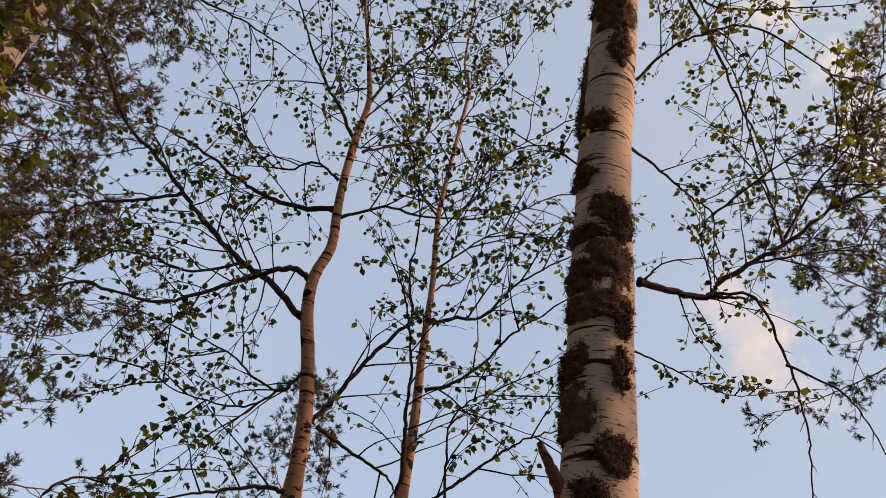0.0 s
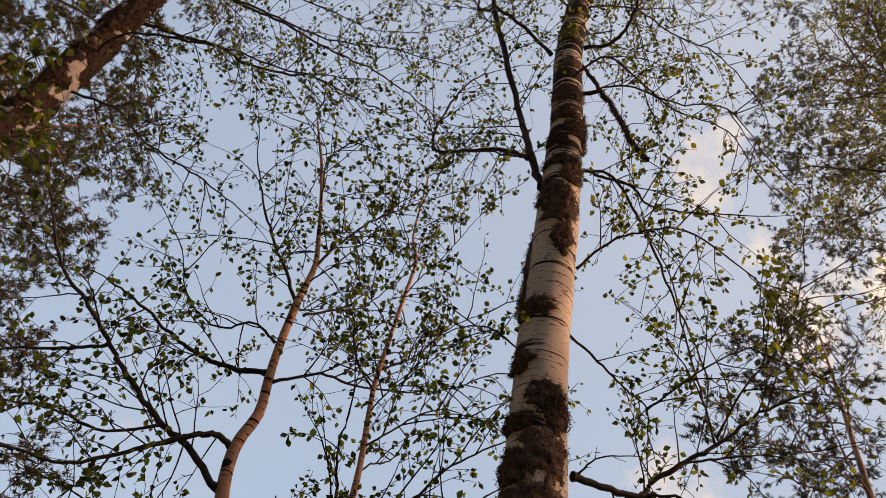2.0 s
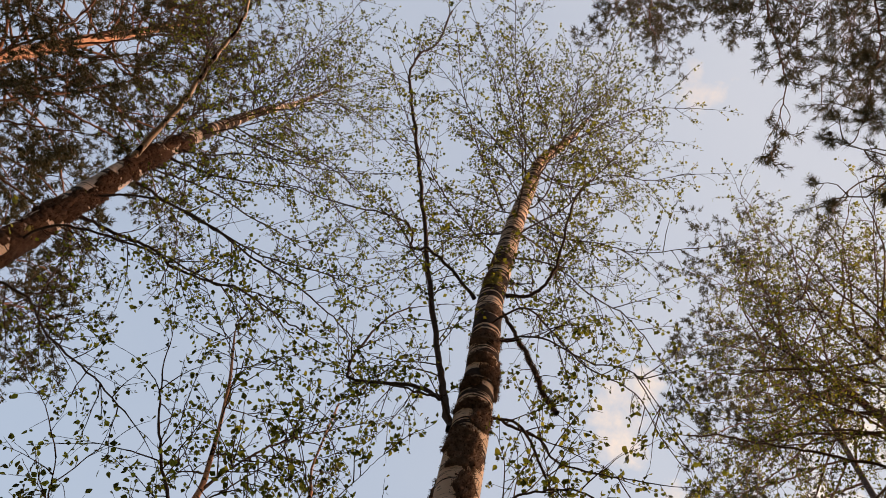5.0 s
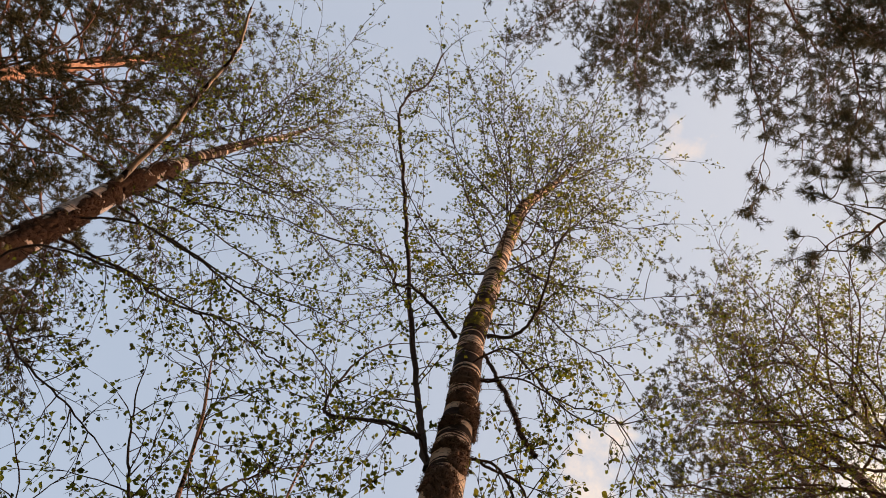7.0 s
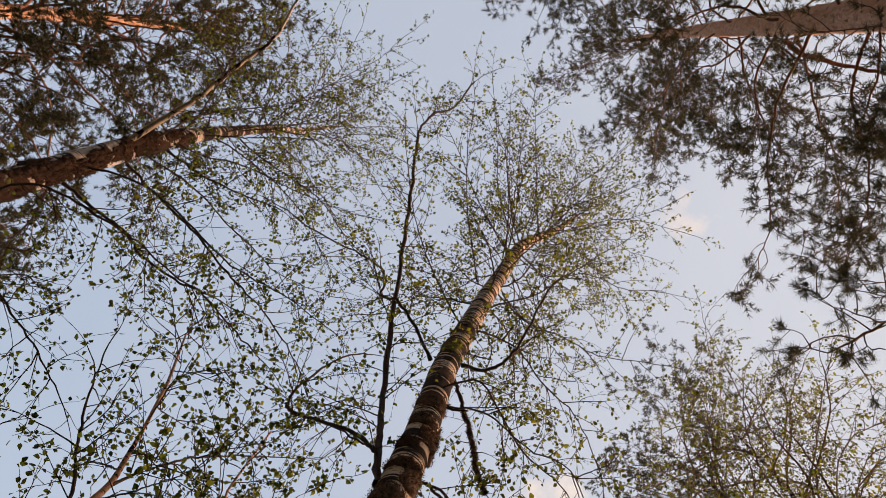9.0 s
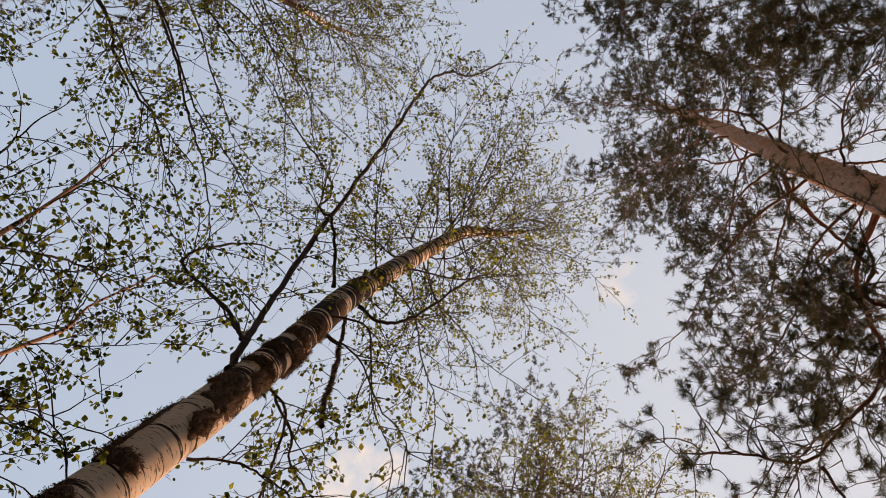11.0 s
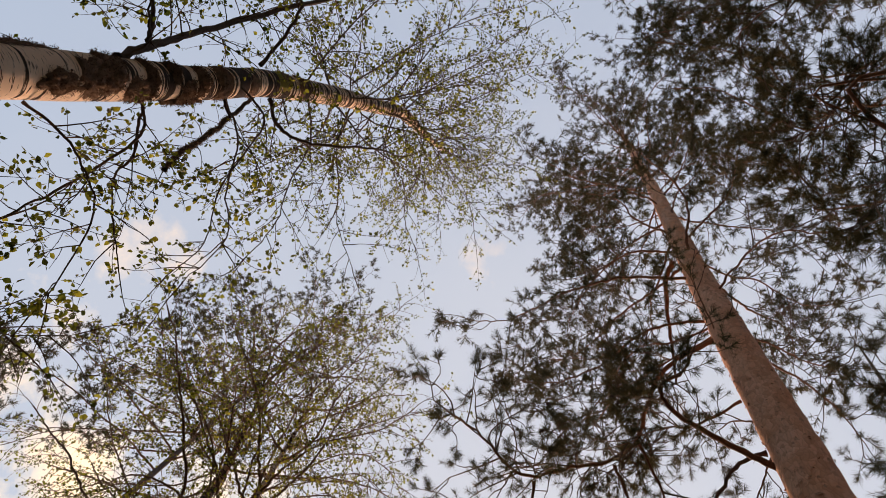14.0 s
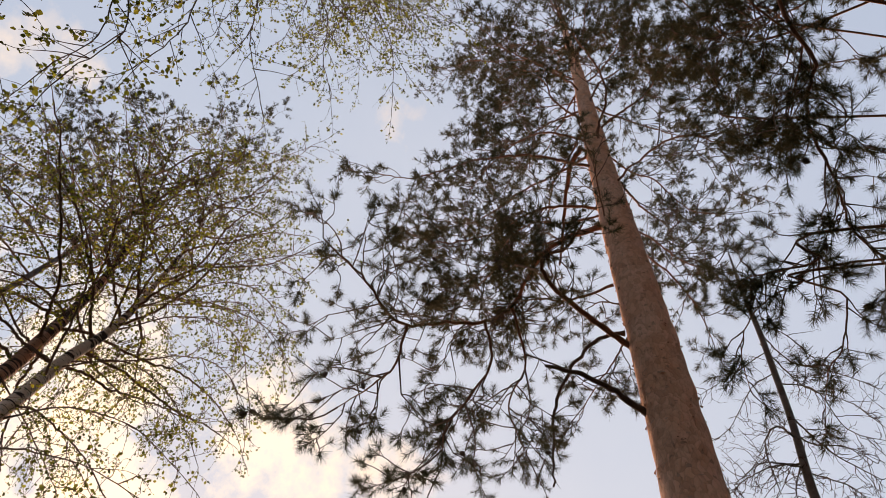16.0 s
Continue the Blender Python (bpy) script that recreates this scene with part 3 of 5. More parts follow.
def moss(tree, z, azimuth, half_width, half_height, thick, mat, fronds=220):
    """A cushion of moss and curled lichen on the bark: a lumpy torn skin with many small lobes. azimuth in degrees; half_width as an angle."""
    rng = tree.rng
    nu, nv = 22, 18
    v, keep = [], {}
    for j in range(nv + 1):
        for i in range(nu + 1):
            a, b = 2.3 * i / nu - 1.15, 2.3 * j / nv - 1.15
            zz = z + b * half_height
            c, r = tree.on_trunk(zz)
            ang = radians(azimuth + a * half_width)
            ragged = noise.noise(Vector((a * 1.7 + z * 7, b * 2.2, azimuth * 0.37))) * 0.9 + noise.noise(Vector((a * 6 + z * 3, b * 7, azimuth * 0.21))) * 0.55
            body = max(0.0, 1 - (a * a + b * b) * 0.95 + ragged)
            lump = noise.noise(Vector((a * 5, b * 5 + z, azimuth * 0.3))) + 0.6 * noise.noise(Vector((a * 13, b * 13 + z, azimuth * 0.7)))
            th = thick * min(1, body * 1.8) * (0.7 + 0.75 * lump)
            if body <= 0.04:
                th = -0.02
            v.append(c + np.array([math.sin(ang), math.cos(ang), 0]) * (r * 1.0 + th))
            keep[(i, j)] = body
    faces = [(j * (nu + 1) + i, j * (nu + 1) + i + 1, (j + 1) * (nu + 1) + i + 1, (j + 1) * (nu + 1) + i) for j in range(nv) for i in range(nu)]
    spots = [k for k in keep if keep[k] > 0.08]
    tris, n = [], len(v)
    for _ in range(fronds if spots else 0):
        i, j = spots[rng.randint(len(spots))]
        base = v[j * (nu + 1) + i] + rng.normal(size=3) * 0.007
        c, r = tree.on_trunk(z + (2.3 * j / nv - 1.15) * half_height)
        out = unit(unit(base - c) * 0.9 + rng.normal(size=3) * 1.0 + np.array([0, 0, -0.2]))
        side = unit(np.cross(out, rng.normal(size=3)))
        curl = unit(out + np.cross(out, side) * (1.4 * rng.rand() - 0.7))
        ln = thick * (0.25 + 0.75 * rng.rand() ** 2.2)
        wd = 0.0011 + 0.0017 * rng.rand()
        tip = base + out * ln * 0.55 + curl * ln * 0.5
        v += [base - side * wd * 0.6, base + side * wd * 0.6, base + out * ln * 0.55 + side * wd, base + out * ln * 0.55 - side * wd, tip]
        tris += [(n, n + 1, n + 2), (n, n + 2, n + 3), (n + 3, n + 2, n + 4)]
        n += 5
    mesh_object("moss_cushion", np.array(v), [np.array(faces), np.array(tris)] if tris else np.array(faces), mat, tree.trunk)


# ---- ground ----
def ground():
    k, size = 90, 900.0
    t = np.linspace(-1, 1, k)
    g = np.sign(t) * np.abs(t) ** 3 * size
    x, y = np.meshgrid(g, g)
    z = np.array([[0.12 * noise.noise(Vector((a * 0.2, b * 0.2, 0.0))) - 0.06 for a, b in zip(r, q)] for r, q in zip(x, y)])
    v = np.stack([x, y, z], -1).reshape(-1, 3)
    i, j = np.meshgrid(np.arange(k - 1), np.arange(k - 1), indexing="ij")
    q = np.stack([i * k + j, i * k + j + 1, (i + 1) * k + j + 1, (i + 1) * k + j], -1).reshape(-1, 4)
    tagged(mesh_object("ground", v, q, ground_material()), "mossy brown forest floor under the trees", "ground", kind="structure")


ground()


def shade_ring():
    """An added dark ring, under the view, closes the place and shades low growth."""
    k, rows = 360, 7
    v = []
    for j in range(rows):
        for i in range(k):
            a = 2 * math.pi * i / k
            n1 = noise.noise(Vector((math.sin(a) * 9, math.cos(a) * 9, 2.0)))
            n2 = noise.noise(Vector((math.sin(a) * 40, math.cos(a) * 40, j * 1.3)))
            deg = math.degrees(a)
            # height blocks the sun from low parts, dips sunward to admit warm glow
            near = min(1.0, max(0.0, (deg - 54) / 14)) * min(1.0, max(0.0, (310 - deg) / 30))
            r = 46 - 22 * near + 2.4 * n1 + 1.4 * n2
            behind = min(1.0, max(0.0, (deg - 128) / 15)) * near
            sunward = max(0.0, 1 - abs(deg - 96) / 34)
            v.append((r * math.sin(a), r * math.cos(a), -0.5 + (9.0 + 8.0 * near - 3.0 * sunward + 4.5 * behind + 1.2 * n1 + 0.8 * n2) * j / (rows - 1)))
    q = [(j * k + i, j * k + (i + 1) % k, (j + 1) * k + (i + 1) % k, (j + 1) * k + i) for j in range(rows - 1) for i in range(k)]
    m, n = material("dark_ring")
    f = noise_tex(n, (1.2, 1.2, 0.5), 1.0, 9, 0.7)
    col = n.mix(n.math("MULTIPLY_ADD", f, 3.0, -1.0, clamp=True), (0.025, 0.03, 0.015), (0.07, 0.075, 0.03))
    finish(n, n.add("ShaderNodeBsdfPrincipled", {"Base Color": col, "Roughness": 0.95}).outputs[0])
    tagged(mesh_object("backdrop", np.array(v), np.array(q), m, smooth=False), "unseen dark ring in place of a wood, shading the low trees", "forest", kind="structure")


shade_ring()

# ---- old birch with moss cushions ----
birch = Tree("birch_tree", "tall old white birch with dark moss cushions on its bark", "tree", 11,
             [(0.680, 2.690, 0.00, 0.185), (0.680, 2.690, 2.37, 0.141), (0.663, 2.684, 2.92, 0.137), (0.648, 2.678, 3.95, 0.130), (0.664, 2.663, 4.63, 0.128), (0.658, 2.531, 5.79, 0.108), (0.623, 2.519, 6.66, 0.104), (0.709, 2.455, 8.25, 0.090), (0.875, 2.325, 10.36, 0.074), (1.213, 2.088, 11.25, 0.045), (1.420, 1.931, 12.07, 0.024)], BARK_MAIN, BARK_LIMB, BARK_TWIG, sides=32, lump=0.05, leaf=0.0285)
birch_limb(birch, [(0.55, 2.62, 5.16), (0.46, 2.68, 5.6), (0.35, 2.69, 6.05), (0.17, 2.64, 6.7), (-0.02, 2.52, 7.29), (-0.27, 2.31, 7.95), (-0.53, 2.05, 8.52), (-0.75, 1.82, 8.95), (-0.87, 1.67, 9.2), (-0.86, 1.48, 9.45), (-0.75, 1.34, 9.68), (-0.76, 1.03, 10.05)], 0.026, side=0.66)
birch_limb(birch, [(0.44, 2.62, 5.42), (0.3, 2.7, 5.56), (0.12, 2.85, 5.68), (-0.14, 3.05, 5.83), (-0.19, 3.02, 5.98), (-0.16, 2.96, 6.2), (-0.06, 2.87, 6.52), (0.08, 2.83, 6.71)], 0.016, side=0.48)
birch_limb(birch, [(0.5, 2.54, 6.72), (0.26, 2.49, 6.92), (0.01, 2.46, 7.07), (-0.13, 2.54, 7.11), (-0.18, 2.43, 7.24), (-0.4, 2.43, 7.34), (-0.86, 2.56, 7.44), (-1.3, 2.62, 7.53)], 0.015, side=0.54)
birch_limb(birch, [(0.74, 2.49, 6.88), (0.91, 2.38, 6.85), (0.99, 2.17, 6.87), (0.96, 1.89, 6.91), (0.9, 1.62, 6.95), (0.9, 1.37, 6.96)], 0.017, side=0.60)
birch_limb(birch, [(0.71, 2.5, 6.63), (0.82, 2.5, 6.45), (0.9, 2.51, 6.29), (0.98, 2.52, 6.13), (1.04, 2.52, 5.98), (1.11, 2.53, 5.78), (1.19, 2.5, 5.59)], 0.015, side=0.42, leaf0=.6, tip=1.2, mossy_bark=0.018)
bare_limb(birch, [(0.72, 2.5, 6.16), (0.79, 2.44, 6.12), (0.86, 2.36, 6.08)], 0.012, mat=BARK_MAIN)
bare_limb(birch, [(0.72, 2.49, 7.1), (0.82, 2.42, 7.05), (0.93, 2.34, 7)], 0.009, mat=BARK_MAIN)
birch_limb(birch, [(0.8, 2.54, 5.35), (0.9, 2.54, 5.32), (1.07, 2.52, 5.29), (1.22, 2.57, 5.21), (1.47, 2.5, 5.16), (1.65, 2.43, 5.14)], 0.011, side=0.48)
birch_limb(birch, [(0.77, 2.56, 5.35), (0.95, 2.49, 5.28), (1.17, 2.59, 5.03), (1.34, 2.71, 4.77), (1.48, 2.79, 4.53), (1.62, 2.87, 4.23), (1.63, 2.98, 3.98)], 0.010, side=0.42)
birch_limb(birch, [(0.81, 2.64, 3.26), (0.97, 2.68, 3.27), (1.13, 2.7, 3.29), (1.19, 2.68, 3.37), (1.33, 2.64, 3.48), (1.49, 2.59, 3.61), (1.66, 2.52, 3.77), (1.87, 2.44, 3.9)], 0.017, side=0.48)
bare_limb(birch, [(1.08, 2.51, 3.18), (1.23, 2.47, 3.17), (1.39, 2.57, 2.97), (1.47, 2.64, 2.82), (1.52, 2.71, 2.69), (1.56, 2.81, 2.5)], 0.007, side=0)
bare_limb(birch, [(1.27, 2.37, 2.83), (1.45, 2.37, 2.77), (1.55, 2.39, 2.69), (1.66, 2.45, 2.56)], 0.005, side=0)
bare_limb(birch, [(1.06, 2.52, 3.17), (1.18, 2.5, 3.18), (1.3, 2.49, 3.17)], 0.008, side=0)
bare_limb(birch, [(0.83, 2.63, 3.27), (0.9, 2.56, 3.33), (1.05, 2.49, 3.34)], 0.005, side=0)
birch_limb(birch, [(0.79, 2.64, 2.92), (0.92, 2.62, 2.87), (1.04, 2.6, 2.81), (1.16, 2.57, 2.77), (1.3, 2.49, 2.78)], 0.004, side=0.14)
birch_limb(birch, [(0.77, 2.64, 4.04), (0.97, 2.63, 3.87), (1.07, 2.63, 3.77), (1.15, 2.62, 3.7), (1.17, 2.69, 3.52)], 0.007, side=0.30)
birch_limb(birch, [(0.54, 2.56, 6.18), (0.79, 2.25, 6.3), (1.04, 2.28, 6.23), (1.35, 2.37, 6.1), (1.72, 2.36, 5.98), (1.95, 2.49, 5.81)], 0.009, side=0.48)
birch_limb(birch, [(0.56, 2.63, 5.19), (0.44, 2.55, 5.31), (0.3, 2.59, 5.35), (0.06, 2.66, 5.39), (-0.13, 2.74, 5.39), (-0.19, 2.62, 5.51)], 0.009, side=0.42)
birch_limb(birch, [(0.55, 2.71, 3.91), (0.36, 2.63, 3.94), (0.18, 2.64, 3.86), (0.07, 2.72, 3.69)], 0.005, side=0.36)
bare_limb(birch, [(0.56, 2.72, 2.29), (0.49, 2.65, 2.38), (0.43, 2.6, 2.45)], 0.031, side=0, mat=BARK_RED)
birch_limb(birch, [(0.78, 2.43, 8.68), (0.54, 2.58, 8.91), (0.21, 2.65, 9.21), (0.02, 2.91, 9.36)], 0.009, side=0.48)
birch_limb(birch, [(0.84, 2.31, 10.37), (0.57, 2.16, 10.64), (0.13, 1.75, 11.12), (-0.23, 1.27, 11.55)], 0.010, side=0.54)
birch_limb(birch, [(1.05, 2.19, 10.85), (0.99, 1.63, 11.16), (1.16, 1.13, 11.37), (1.25, 0.65, 11.56)], 0.009, side=0.54)
birch_limb(birch, [(0.78, 2.43, 8.68), (1.18, 2.41, 8.43), (1.52, 2.24, 8.24), (1.84, 2.1, 8.01), (2.14, 1.79, 7.77)], 0.009, side=0.60)
birch_limb(birch, [(0.87, 2.35, 10.14), (1.3, 2.33, 9.97), (1.64, 1.99, 9.87), (2.03, 1.83, 9.7), (2.27, 1.61, 9.58)], 0.009, side=0.60)
birch_limb(birch, [(1.14, 2.12, 11.1), (1.47, 1.8, 11.05), (1.75, 1.42, 11), (1.96, 1.09, 10.94)], 0.008, side=0.54)
birch_limb(birch, [(0.74, 2.48, 7.64), (1.07, 2.3, 7.42), (1.37, 2.28, 7.1), (1.65, 2.2, 6.79), (1.9, 2.23, 6.34)], 0.009, side=0.60)
birch_limb(birch, [(0.72, 2.5, 6.19), (0.98, 2.28, 6.06), (1.26, 2.18, 5.81), (1.49, 2.02, 5.61), (1.7, 2.04, 5.2)], 0.008, side=0.54)
birch_limb(birch, [(1.49, 2.65, 3.63), (1.43, 2.61, 3.89), (1.34, 2.55, 4.19), (1.24, 2.45, 4.5), (1.11, 2.4, 4.71), (1.01, 2.3, 4.93)], 0.006, side=.45)
birch_limb(birch, [(1.49, 2.63, 3.65), (1.61, 2.49, 3.91), (1.71, 2.38, 4.05), (1.78, 2.26, 4.24), (1.8, 2.13, 4.45)], 0.006, side=.45)
birch_limb(birch, [(0.79, 2.63, 4.53), (0.89, 2.46, 4.59), (1.02, 2.33, 4.6), (1.22, 2.21, 4.56), (1.49, 2.19, 4.36), (1.61, 2.2, 4.25)], 0.008, side=.45)
birch_limb(birch, [(1.35, 2.68, 3.51), (1.55, 2.62, 3.56), (1.73, 2.56, 3.6), (1.88, 2.5, 3.62)], 0.006, side=.4)
birch_limb(birch, [(1.15, 2.63, 3.7), (1.29, 2.51, 3.82), (1.43, 2.39, 3.92), (1.59, 2.28, 3.99), (1.73, 2.15, 4.08)], 0.006, side=.45)
birch_limb(birch, [(0.8, 2.34, 10.29), (0.25, 1.98, 10.47), (-0.12, 1.54, 10.61), (-0.56, 1.06, 10.72)], 0.008, side=.5)
birch_limb(birch, [(1.01, 2.19, 10.83), (0.56, 1.66, 10.96), (0.17, 1.19, 11.04), (-0.2, 0.73, 11.08)], 0.007, side=.5)
birch_limb(birch, [(0.67, 2.35, 9.94), (0.05, 2.1, 10.09), (-0.38, 1.85, 10.19), (-0.85, 1.61, 10.25)], 0.008, side=.5)
birch_limb(birch, [(1.11, 2.13, 11.04), (1.15, 1.61, 10.94), (1.22, 1.17, 10.83), (1.15, 0.8, 10.74)], 0.006, side=.45)
birch_limb(birch, [(0.57, 2.43, 8.56), (0.09, 2.01, 8.85), (-0.29, 1.57, 9.08), (-0.56, 1.11, 9.25)], 0.008, side=.5)
birch_limb(birch, [(0.72, 2.37, 9.57), (0.44, 1.83, 9.88), (0.14, 1.33, 10.12), (-0.1, 0.81, 10.32)], 0.008, side=.5)
birch_limb(birch, [(0.91, 2.33, 10.39), (1.25, 1.78, 10.47), (1.69, 1.29, 10.49), (2.25, 1.01, 10.4)], 0.008, side=.5)
birch_limb(birch, [(0.63, 2.49, 7.49), (0.15, 2.32, 7.69), (-0.33, 2.04, 7.89), (-0.75, 1.65, 8.08)], 0.008, side=.5)
whorls(birch, 7.8, 12.6, 36, (1.8, 0.9), 0.3, 0.010, 0.5, birch_limb, squash=(0.25, -0.1))
# height, azimuth, half width in degrees, half height
for z, turn, wide, high in [(4.90, -165, 62, 0.13), (4.63, -182, 31, 0.13), (4.52, -74, 24, 0.26), (4.25, -74, 22, 0.09), (4.12, -132, 55, 0.07), (3.78, -115, 38, 0.08),
                            (3.56, -178, 42, 0.09), (3.49, -203, 30, 0.12), (3.43, -120, 50, 0.05), (3.27, -178, 48, 0.14), (3.22, -115, 52, 0.08), (3.07, -155, 72, 0.08), (3.00, -205, 18, 0.08)]:
    moss(birch, z, turn, wide, high, 0.020, MOSS, 1150)
for z, turn, wide, high in [(2.78, -73, 25, 0.10), (2.81, -108, 39, 0.08), (2.60, -104, 48, 0.13), (2.78, -198, 17, 0.09), (2.44, -187, 30, 0.09), (2.30, -148, 28, 0.05),
                            (6.03, -162, 85, 0.09), (5.78, -150, 55, 0.06), (5.64, -203, 46, 0.09), (5.52, -128, 42, 0.05), (5.67, -250, 28, 0.18), (5.30, -150, 60, 0.04), (5.23, -196, 45, 0.13), (5.02, -142, 70, 0.10)]:
    moss(birch, z, turn, wide, high, 0.020, MOSS, 1150)
for z, turn, wide, high in [(7.02, -120, 60, 0.10), (7.28, -144, 80, 0.07), (6.45, -190, 50, 0.07)]:
    moss(birch, z, turn, wide, high, 0.012, MOSS, 500)
moss(birch, 6.94, -145, 60, 0.12, 0.010, LICHEN, 120)
birch.done()

# ---- two slender young birches ----
young = Tree("young_birch_tree", "slender young birch with a bent reddish stem and small new leaves", "tree", 12,
             [(-0.196, 3.240, 0.00, 0.050), (-0.476, 3.240, 2.26, 0.038), (-0.512, 3.234, 2.61, 0.034), (-0.566, 3.226, 2.87, 0.032), (-0.638, 3.213, 3.10, 0.031), (-0.665, 3.208, 3.32, 0.030), (-0.609, 3.219, 3.51, 0.028), (-0.643, 3.212, 3.76, 0.024), (-0.658, 3.210, 4.00, 0.023), (-0.659, 3.209, 4.25, 0.023), (-0.642, 3.213, 4.59, 0.017), (-0.752, 3.190, 5.05, 0.011), (-0.852, 3.146, 5.41, 0.011), (-1.032, 3.094, 5.88, 0.006)], BARK_YOUNG, BARK_LIMB, BARK_TWIG, sides=14, lump=0.12, smooth=1, leaf=0.030, spacing=0.86)
birch_limb(young, [(-1.47, 3.03, 2.94), (-1.6, 2.97, 2.93), (-1.74, 2.94, 2.82), (-1.84, 2.92, 2.73)], 0.008, side=.5)
birch_limb(young, [(-1, 3.15, 3.29), (-1.21, 3.13, 3.18), (-1.44, 3.05, 3.17), (-1.65, 2.97, 3.1), (-1.83, 2.93, 3)], 0.008, side=.5)
birch_limb(young, [(-0.64, 3.18, 2.7), (-0.78, 3.19, 2.59), (-1.02, 3.13, 2.57), (-1.22, 3.04, 2.62)], 0.006, side=.5)
birch_limb(young, [(-1.02, 2.22, 1.86), (-0.97, 2.23, 1.94), (-0.86, 2.27, 1.98), (-0.74, 2.3, 2.03)], 0.005, side=.18)
birch_limb(young, [(-0.66, 3.21, 3.75), (-0.88, 3.26, 3.76), (-1.05, 3.27, 3.8), (-1.19, 3.26, 3.85), (-1.44, 3.21, 3.97), (-1.62, 3.18, 4.03)], 0.016, side=0.60)
birch_limb(young, [(-0.67, 3.21, 3.3), (-0.76, 3.17, 3.32), (-0.86, 3.17, 3.28), (-0.98, 3.18, 3.21), (-1.12, 3.19, 3.12), (-1.32, 3.17, 3), (-1.51, 3.1, 2.98)], 0.017, side=0.60)
birch_limb(young, [(-0.66, 3.21, 3.09), (-0.85, 3.23, 3.24), (-1.03, 3.24, 3.34), (-1.18, 3.24, 3.45), (-1.36, 3.22, 3.59), (-1.47, 3.2, 3.69), (-1.67, 3.15, 3.85), (-1.87, 3.09, 4), (-2.04, 2.99, 4.25), (-2.21, 2.86, 4.52)], 0.018, side=0.60)
birch_limb(young, [(-1.46, 3.22, 3.68), (-1.61, 3.21, 3.59), (-1.8, 3.17, 3.5), (-1.95, 3.15, 3.39), (-2.11, 3.11, 3.29)], 0.010, side=0.52)
birch_limb(young, [(-0.66, 3.21, 4.25), (-0.8, 3.19, 4.47), (-0.96, 3.16, 4.69), (-1.11, 3.1, 4.95), (-1.22, 3.03, 5.16)], 0.012, side=0.60)
birch_limb(young, [(-0.64, 3.21, 4.59), (-0.56, 3.21, 4.81), (-0.43, 3.2, 5.07), (-0.25, 3.21, 5.31), (-0.05, 3.22, 5.53)], 0.010, side=0.60)
birch_limb(young, [(-0.48, 3.24, 2.59), (-0.39, 3.22, 2.75), (-0.3, 3.19, 2.91), (-0.19, 3.16, 3.07), (-0.13, 3.13, 3.15), (-0.18, 3.07, 3.31), (-0.18, 2.98, 3.51)], 0.013, side=0.52)
birch_limb(young, [(-0.45, 3.24, 2.58), (-0.34, 3.23, 2.52), (-0.2, 3.2, 2.45), (-0.09, 3.18, 2.39), (-0.05, 3.17, 2.32)], 0.010, side=0.45)
birch_limb(young, [(-0.62, 3.22, 3.71), (-0.4, 3.24, 3.85), (-0.15, 3.32, 3.9), (0.22, 3.37, 4.03), (0.56, 3.31, 4.23)], 0.009, side=0.52)
birch_limb(young, [(-0.51, 3.23, 2.27), (-0.59, 3.19, 2.27), (-0.72, 3.11, 2.21), (-0.85, 3.02, 2.14)], 0.012, side=0.52)
birch_limb(young, [(-0.57, 3.23, 2.87), (-0.65, 3.27, 2.73), (-0.79, 3.24, 2.75), (-0.93, 3.16, 2.82), (-1.11, 3.1, 2.84)], 0.008, side=0.52)
birch_limb(young, [(-0.68, 3.21, 3.95), (-0.82, 3.17, 4.01), (-1, 3.22, 3.96), (-1.21, 3.15, 4.06), (-1.32, 3.02, 4.25)], 0.008, side=0.52)
birch_limb(young, [(-0.6, 3.22, 4.19), (-0.47, 3.28, 4.33), (-0.32, 3.34, 4.46), (-0.15, 3.33, 4.74)], 0.008, side=0.52)
whorls(young, 4.2, 6.2, 10, (0.9, 0.4), 0.7, 0.006, 0.35, birch_limb)
young.done()
sapling = Tree("young_birch_tree", "thin straight young birch stem with fine leafy twigs", "tree", 13,
               [(0.055, 3.068, 0.00, 0.043), (-0.025, 3.068, 2.32, 0.025), (-0.028, 3.068, 2.64, 0.021), (-0.050, 3.068, 2.90, 0.018), (-0.065, 3.068, 3.33, 0.015), (-0.106, 3.068, 3.74, 0.013), (-0.091, 3.068, 4.14, 0.012), (-0.061, 3.068, 4.74, 0.010), (-0.129, 3.047, 4.82, 0.007), (-0.143, 3.047, 5.52, 0.006)], BARK_YOUNG, BARK_LIMB, BARK_TWIG, sides=12, lump=0.12, smooth=1, leaf=0.029, spacing=1.05)
birch_limb(sapling, [(-0.03, 3.07, 3.11), (0.08, 3.07, 3.16), (0.21, 3.07, 3.21), (0.35, 3.01, 3.39), (0.55, 2.95, 3.53)], 0.010, side=0.52)
birch_limb(sapling, [(-0.01, 3.07, 2.77), (0.1, 3.04, 2.81), (0.23, 2.98, 2.92), (0.33, 2.91, 3.05), (0.44, 2.84, 3.12)], 0.009, side=0.52)
birch_limb(sapling, [(-0.04, 3.07, 2.3), (-0.05, 3.02, 2.47), (-0.07, 2.97, 2.62), (-0.09, 2.88, 2.81), (-0.14, 2.8, 2.97)], 0.012, side=0.45)
birch_limb(sapling, [(0.09, 3.07, 2.3), (0.17, 3.04, 2.37), (0.31, 2.99, 2.49), (0.43, 2.94, 2.58), (0.55, 2.9, 2.63)], 0.008, side=0.45)
